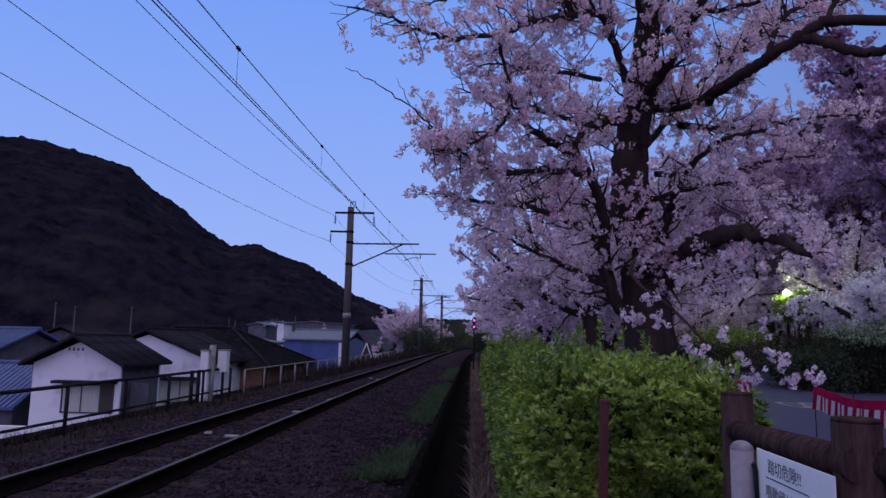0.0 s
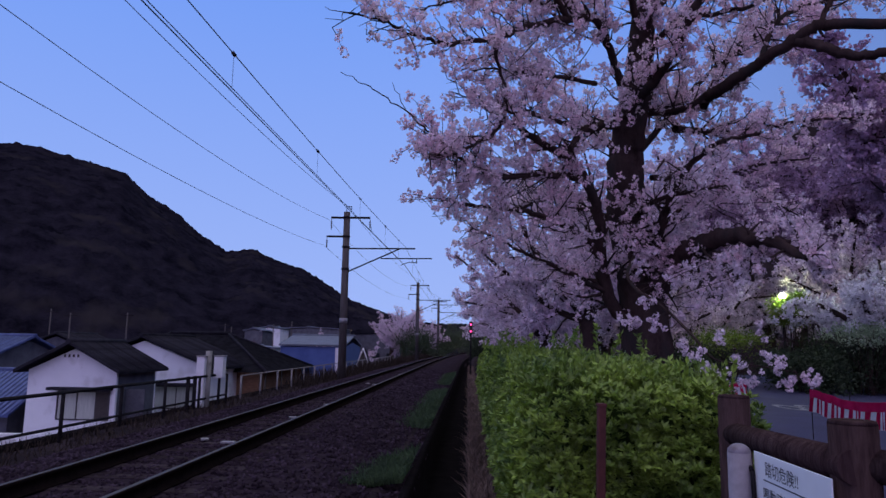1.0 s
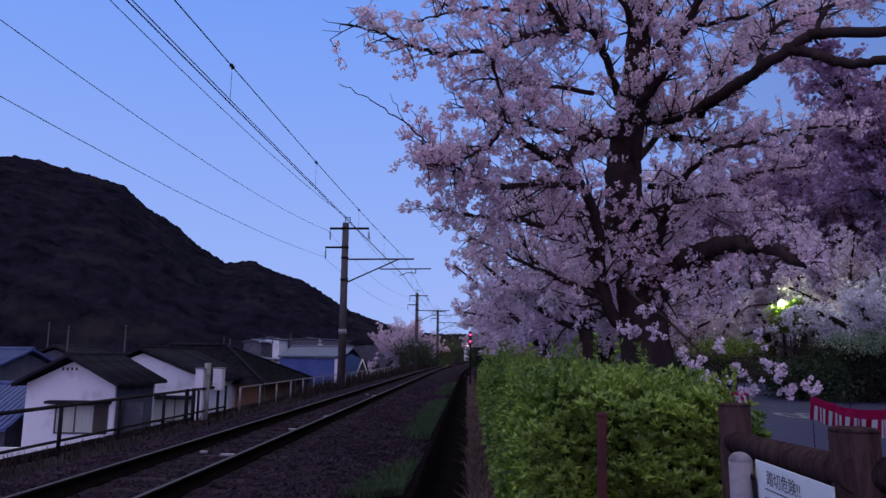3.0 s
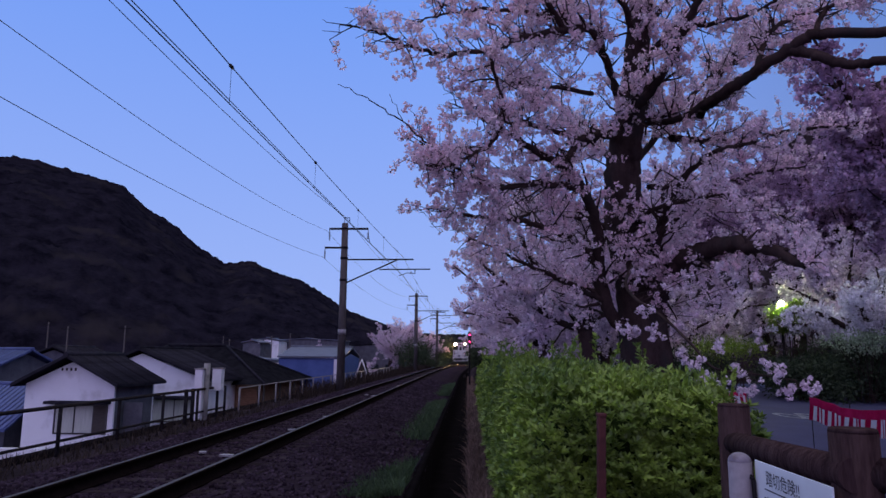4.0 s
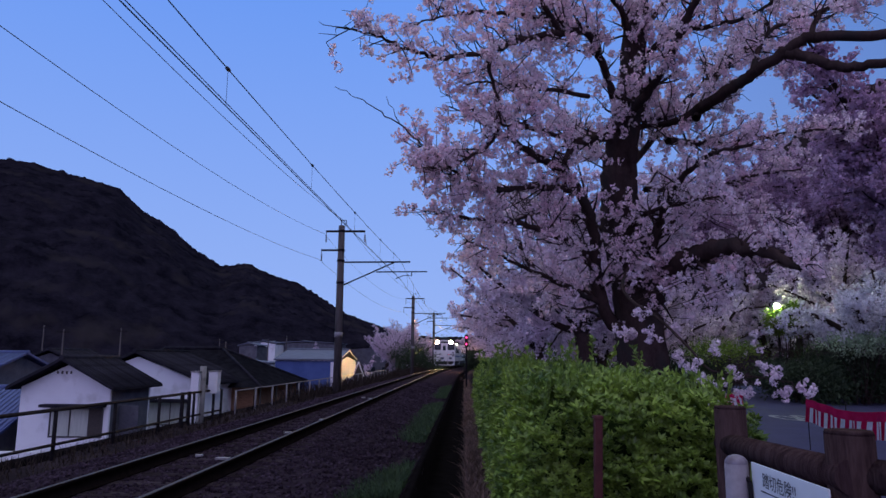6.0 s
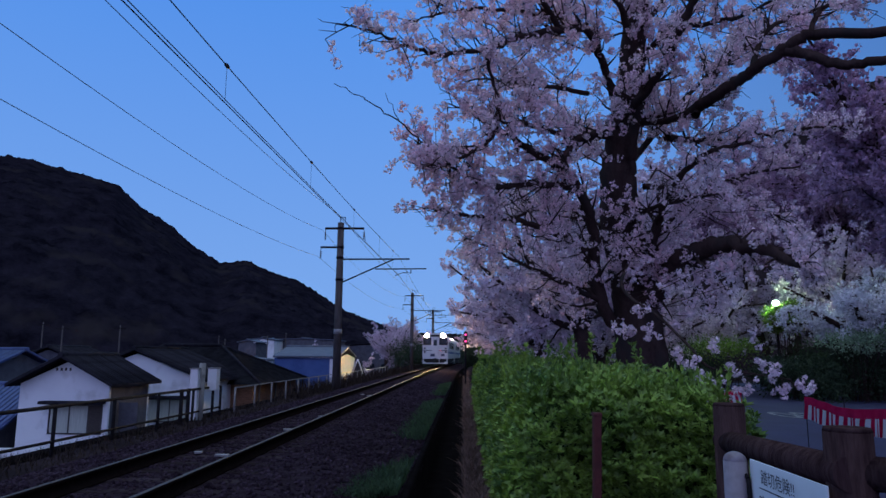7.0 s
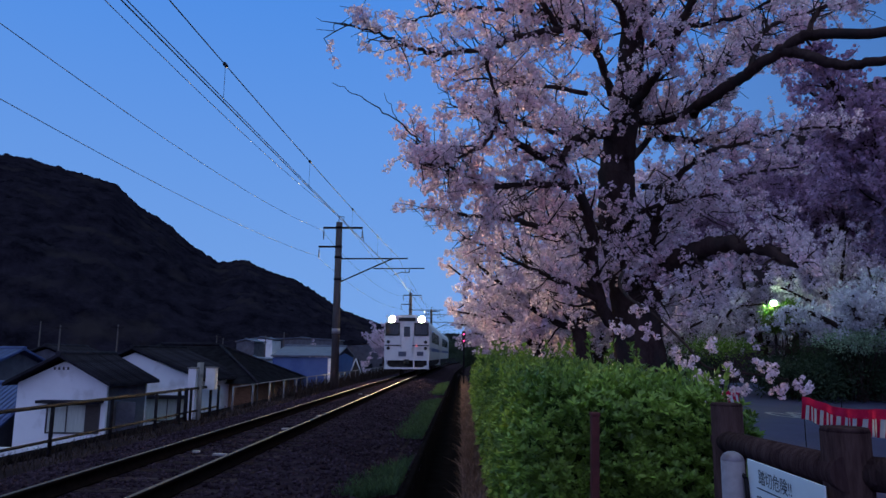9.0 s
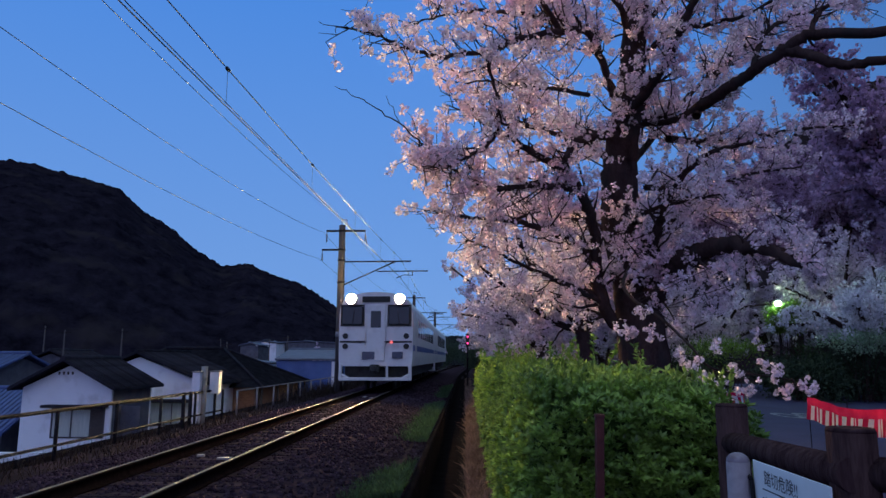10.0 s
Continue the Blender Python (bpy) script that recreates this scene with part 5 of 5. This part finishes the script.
def rail_car(name, label):
    """A diesel car whose front is at y = 0 and faces -y."""
    t = thing(name, label, "train", group="cars of the train")
    round_shell(0.0, 20.3, M["trainwhite"], "body", t)
    bm = bmesh.new()
    box(bm, -1.456, 1.456, 0.3, 20.2, 1.55, 1.78)
    part("stripe", bm, M["trainblue"], t, "blue stripe along the sides")
    # front: window band, corridor door, lamps
    for s in (-1, 1):
        bm = bmesh.new()
        box(bm, s * 0.93 - 0.42, s * 0.93 + 0.42, -0.03, 0.02, 2.55, 3.30, 0.05)
        w = part("front_window", bm, M["glass"], t, "dark windscreen")
        bm = bmesh.new()
        for q in ((-0.47, 0.47, 3.30, 3.35), (-0.47, 0.47, 2.50, 2.55), (-0.47, -0.42, 2.55, 3.30), (0.42, 0.47, 2.55, 3.30)):
            box(bm, s * 0.93 + q[0], s * 0.93 + q[1], -0.04, 0.01, q[2], q[3], 0.006)
        part("seal", bm, M["under"], w)
        # deep tube added round the lens to cut its light at wide angles
        bm = bmesh.new()
        hood = 0.38
        ring = [(math.cos(k * math.pi / 12), math.sin(k * math.pi / 12)) for k in range(24)]
        loops = [[bm.verts.new((s * 0.95 + r * cx, y, 3.56 + r * cz)) for cx, cz in ring] for r, y in ((0.225, 0.05), (0.20, -hood), (0.185, -hood), (0.185, 0.02))]
        for la, lb in zip(loops[:-1], loops[1:]):
            for k in range(24):
                bm.faces.new((la[k], la[(k + 1) % 24], lb[(k + 1) % 24], lb[k])).material_index = 1 if lb is loops[-1] else 0
        bmesh.ops.recalc_face_normals(bm, faces=bm.faces)
        h = part("headlamp_hood", bm, [M["trainwhite"], M["under"]], t, "added white hood that narrows the headlamp beam")
        bm = bmesh.new()
        rod(bm, (s * 0.95, -0.030, 3.56), (s * 0.95, -0.012, 3.56), 0.18, None, 24)
        part("lens", bm, M["headlamp"], h, "glowing headlamp lens")
        for z in (2.12, 1.72):
            bm = bmesh.new()
            rod(bm, (s * 1.20, -0.05, z), (s * 1.20, 0.02, z), 0.105, 0.115, 18)
            part("marker_lamp", bm, M["under"], t, "dark round marker lamp")
        bm = bmesh.new()
        rod(bm, (s * 0.40, -0.07, 1.75), (s * 0.40, -0.07, 3.0), 0.016)
        part("handrail", bm, M["trainwhite"], t)
        bm = bmesh.new()
        rod(bm, (s * 0.93, -0.05, 2.60), (s * 0.85, -0.05, 3.15), 0.012)
        part("wiper", bm, M["under"], t)
        # white skirt frame
        bm = bmesh.new()
        box(bm, s * 1.36 - 0.06, s * 1.36 + 0.06, -0.1, 0.1, 0.45, 1.05, 0.02)
        part("skirt_post", bm, M["trainwhite"], t)
        bm = bmesh.new()
        rod(bm, (s * 1.32, 0, 0.62), (s * 1.05, 0, 0.48), 0.06, None, 8)
        part("skirt_gusset", bm, M["trainwhite"], t)
        # tail lights
        bm = bmesh.new()
        rod(bm, (s * 0.62, -0.04, 1.88), (s * 0.62, 0.02, 1.88), 0.05, None, 12)
        part("tail_lamp", bm, M["tailglow"] if s > 0 else M["under"], t, "small red lamp" if s > 0 else "")
    bm = bmesh.new()
    box(bm, -1.42, 1.42, -0.02, 0.05, 1.86, 1.93)
    part("step_groove", bm, M["under"], t, "dark groove across the front")
    bm = bmesh.new()
    box(bm, -0.36, 0.36, -0.05, 0.02, 1.15, 3.35, 0.03)
    d = part("corridor_door", bm, M["trainwhite"], t)
    bm = bmesh.new()
    box(bm, -0.2, 0.2, -0.06, -0.045, 2.45, 3.1, 0.01)
    part("pane", bm, M["glass"], d)
    bm = bmesh.new()
    box(bm, -0.55, 0.55, -0.06, 0.01, 3.45, 3.68, 0.02)
    part("destination_box", bm, M["under"], t)
    for x, z, w, hh in ((-0.28, 1.36, 0.5, 0.30), (0.86, 1.38, 0.42, 0.26)):
        bm = bmesh.new()
        box(bm, x - w / 2, x + w / 2, -0.055, -0.02, z - hh / 2, z + hh / 2, 0.01)
        part("panel", bm, M["greyroof"], t, "grey front panel")
    bm = bmesh.new()
    box(bm, -1.42, 1.42, -0.09, 0.09, 0.40, 0.52, 0.02)
    part("skirt_bar", bm, M["trainwhite"], t)
    bm = bmesh.new()
    box(bm, 0.42, 0.50, -0.09, 0.05, 0.50, 1.0, 0.01)
    part("hose_bracket", bm, M["trainwhite"], t)
    bm = bmesh.new()
    box(bm, -0.16, 0.16, -0.45, 0.4, 0.72, 1.02, 0.05)
    rod(bm, (0, -0.45, 0.87), (0, -0.6, 0.87), 0.14, 0.10, 12)
    part("coupler", bm, M["under"], t)
    bm = bmesh.new()
    box(bm, -1.25, 1.25, 0.3, 20.0, 0.50, 0.96, 0.04)
    part("underframe", bm, M["under"], t)
    for y in (3.0, 17.3):
        for dy in (-1.05, 1.05):
            bm = bmesh.new()
            rod(bm, (-0.62, y + dy, 0.43), (-0.50, y + dy, 0.43), 0.43, None, 24)
            rod(bm, (0.50, y + dy, 0.43), (0.62, y + dy, 0.43), 0.43, None, 24)
            rod(bm, (-0.7, y + dy, 0.43), (0.7, y + dy, 0.43), 0.07, None, 10)
            part("wheelset", bm, M["under"], t)
        bm = bmesh.new()
        for s in (-1, 1):
            box(bm, s * 0.95 - 0.06, s * 0.95 + 0.06, y - 1.5, y + 1.5, 0.40, 0.62, 0.03)
        part("bogie_frame", bm, M["under"], t)
    for s in (-1, 1):
        for k in range(8):
            y = 3.2 + k * 1.75
            bm = bmesh.new()
            box(bm, s * 1.45 - 0.012, s * 1.45 + 0.012, y, y + 1.15, 2.15, 2.95, 0.01)
            part("side_window", bm, M["glass"], t)
        for y in (1.3, 17.8):
            bm = bmesh.new()
            box(bm, s * 1.45 - 0.014, s * 1.45 + 0.014, y, y + 0.95, 1.05, 2.95, 0.01)
            part("side_door", bm, M["trainwhite"], t)
    for y in (4, 8.5, 13, 16.5):
        bm = bmesh.new()
        box(bm, -0.45, 0.45, y, y + 1.4, 3.8, 4.0, 0.06)
        part("roof_vent", bm, M["trainroof"], t)
    return t


def car_pose(front_y, back_of=0.0):
    """Where a car stands whose leading bogie is just behind front_y."""
    a, b = front_y + back_of + 3.0, front_y + back_of + 17.3
    ax, bx = float(line_x(a)), float(line_x(b))
    turn = -math.degrees(math.atan2(bx - ax, b - a))
    m = pose(ax, a, 0, 0, 0, turn)
    return m @ Matrix.Translation((0, -3.0, 0))


TRAIN_ROWS = [(t, 26.9 + 17.2 * (10.0 - t)) for t in (0.0, 0.5, 1, 1.5, 2, 2.5, 3, 3.5, 4, 4.5, 5, 5.5, 6, 6.5, 7, 7.5, 8, 8.5, 9, 9.5, 10.0)]


def motions():
    for car, back in ((lead, 0.0), (second, 20.9)):
        walk(car, [(t, car_pose(y, back)) for t, y in TRAIN_ROWS])


# ---- build ----
ground_sheet()
railway()
drain()
car_park()
hills()
for px, py in ((-6.1, 33.0), (-5.4, 71.0), (-4.4, 97.0)):
    catenary_pole(px, py)
wires()
left_fence()
houses()
utility_poles()
crossing_fence()
hedge()
main_cherry()
spray()
a = generic_cherry(1, 8.0, 4.2, M["blossomfar"], low=0.20, stem=0.28, gap=0.22)
b = generic_cherry(2, 8.5, 4.6, M["blossomfar"], low=0.12, stem=0.22, gap=0.22)
c = generic_cherry(3, 7.0, 4.0, M["blossomfar"], low=0.12, stem=0.22)
a.matrix_basis = pose(3.5, 20.5, -0.2)
b.matrix_basis = pose(3.1, 29.0, -0.2)
c.matrix_basis = pose(6.5, 33.0, -0.2)
d = generic_cherry(4, 9.5, 5.0, M["blossomfar"], low=0.62, stem=0.42)
d.matrix_basis = pose(6.7, 26.5, -0.2, 0, 0, 160)
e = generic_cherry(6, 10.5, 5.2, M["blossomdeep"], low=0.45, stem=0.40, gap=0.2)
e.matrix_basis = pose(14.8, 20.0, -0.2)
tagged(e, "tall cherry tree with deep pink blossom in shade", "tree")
low = generic_cherry(7, 5.4, 3.3, M["blossomwhite"], low=0.25, stem=0.40, gap=0.22)
low.matrix_basis = pose(14.9, 25.6, -0.3)
tagged(low, "low cherry tree with white blossom beside the lamp", "tree")
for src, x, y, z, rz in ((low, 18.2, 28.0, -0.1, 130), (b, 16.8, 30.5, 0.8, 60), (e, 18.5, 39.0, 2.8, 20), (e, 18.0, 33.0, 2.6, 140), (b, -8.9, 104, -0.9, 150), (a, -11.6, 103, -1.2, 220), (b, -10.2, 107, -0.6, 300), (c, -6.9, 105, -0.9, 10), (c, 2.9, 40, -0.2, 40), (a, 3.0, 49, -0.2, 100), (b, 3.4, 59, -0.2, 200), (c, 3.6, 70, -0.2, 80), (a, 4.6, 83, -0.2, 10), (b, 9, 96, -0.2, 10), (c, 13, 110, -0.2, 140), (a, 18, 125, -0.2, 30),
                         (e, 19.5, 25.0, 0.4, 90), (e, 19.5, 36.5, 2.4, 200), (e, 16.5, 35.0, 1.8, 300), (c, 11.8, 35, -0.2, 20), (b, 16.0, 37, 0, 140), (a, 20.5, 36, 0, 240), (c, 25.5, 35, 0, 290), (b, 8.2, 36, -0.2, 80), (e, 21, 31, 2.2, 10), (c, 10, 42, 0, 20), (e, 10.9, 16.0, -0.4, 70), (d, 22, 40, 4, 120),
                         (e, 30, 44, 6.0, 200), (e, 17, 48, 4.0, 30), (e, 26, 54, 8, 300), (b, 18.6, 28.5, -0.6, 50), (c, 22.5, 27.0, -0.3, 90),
                         (a, -9.8, 100, -0.9, 0), (b, -7.6, 109, -1.0, 70), (c, -13.5, 86, -5.2, 170), (c, -19, 98, -3.4, 20)):
    copy_thing(src, pose(x, y, z, 0, 0, rz))
for k, (x, y, rx, rz) in enumerate(((15.5, 30.5, 2.6, 1.2), (20.0, 24.0, 3.0, 1.5), (10.3, 31, 2.6, 1.1), (25, 26, 3.5, 1.8), (6.3, 36, 2.2, 1.0), (12.2, 25.6, 1.5, 0.95), (14.6, 26.0, 1.8, 1.2))):
    leafy_bush("bush", "dark evergreen bush at the end of the car park", "bush", x, y, -0.3, rx, 2.4, rz, 7000, 0.13, M["bush"], k + 1, "bushes round the car park")
leafy_bush("maple", "young tree with fresh yellow-green leaves by the lamp", "tree", 12.55, 27.5, -0.3, 0.8, 0.6, 0.6, 7000, 0.09, M["maple"], 14, "", 2.65)
leafy_bush("maple", "young tree with fresh yellow-green leaves by the lamp", "tree", 10.9, 29.0, -0.3, 1.5, 0.8, 0.7, 2000, 0.10, M["maple"], 15, "", 1.3)
for k, (x, y, rx, rz) in enumerate(((-6.9, 96, 3.0, 2.9), (-5.0, 126, 1.4, 3.0), (-6.4, 112, 2.2, 2.6), (-3.8, 158, 3.0, 4.0), (2.0, 190, 6.0, 4.5), (3.6, 52, 1.8, 1.7), (5.2, 62, 2.4, 2.4), (7.0, 75, 2.8, 2.8), (8.6, 90, 3.0, 3.2), (12, 104, 3.4, 3.4), (1.5, 104, 1.5, 2.6), (2.0, 115, 1.7, 2.8))):
    leafy_bush("bush", "dark bush beside the far track", "bush", x, y, -1.0, rx, rx, rz, 6000, 0.24, M["bush"], 20 + k, "bushes by the far track")
leafy_bush("maple", "young tree with pale green spring leaves by the car park", "tree", 13.9, 24.6, -0.3, 1.5, 0.9, 0.5, 1800, 0.11, M["paleleaf"], 16, "", 1.75)
street_lamp()
signal()
grasses()
ballast_stones()
lead = rail_car("train_car", "cream-white diesel railcar with blazing headlamps")
second = copy_thing(lead, pose(0, 300, 0))
motions()
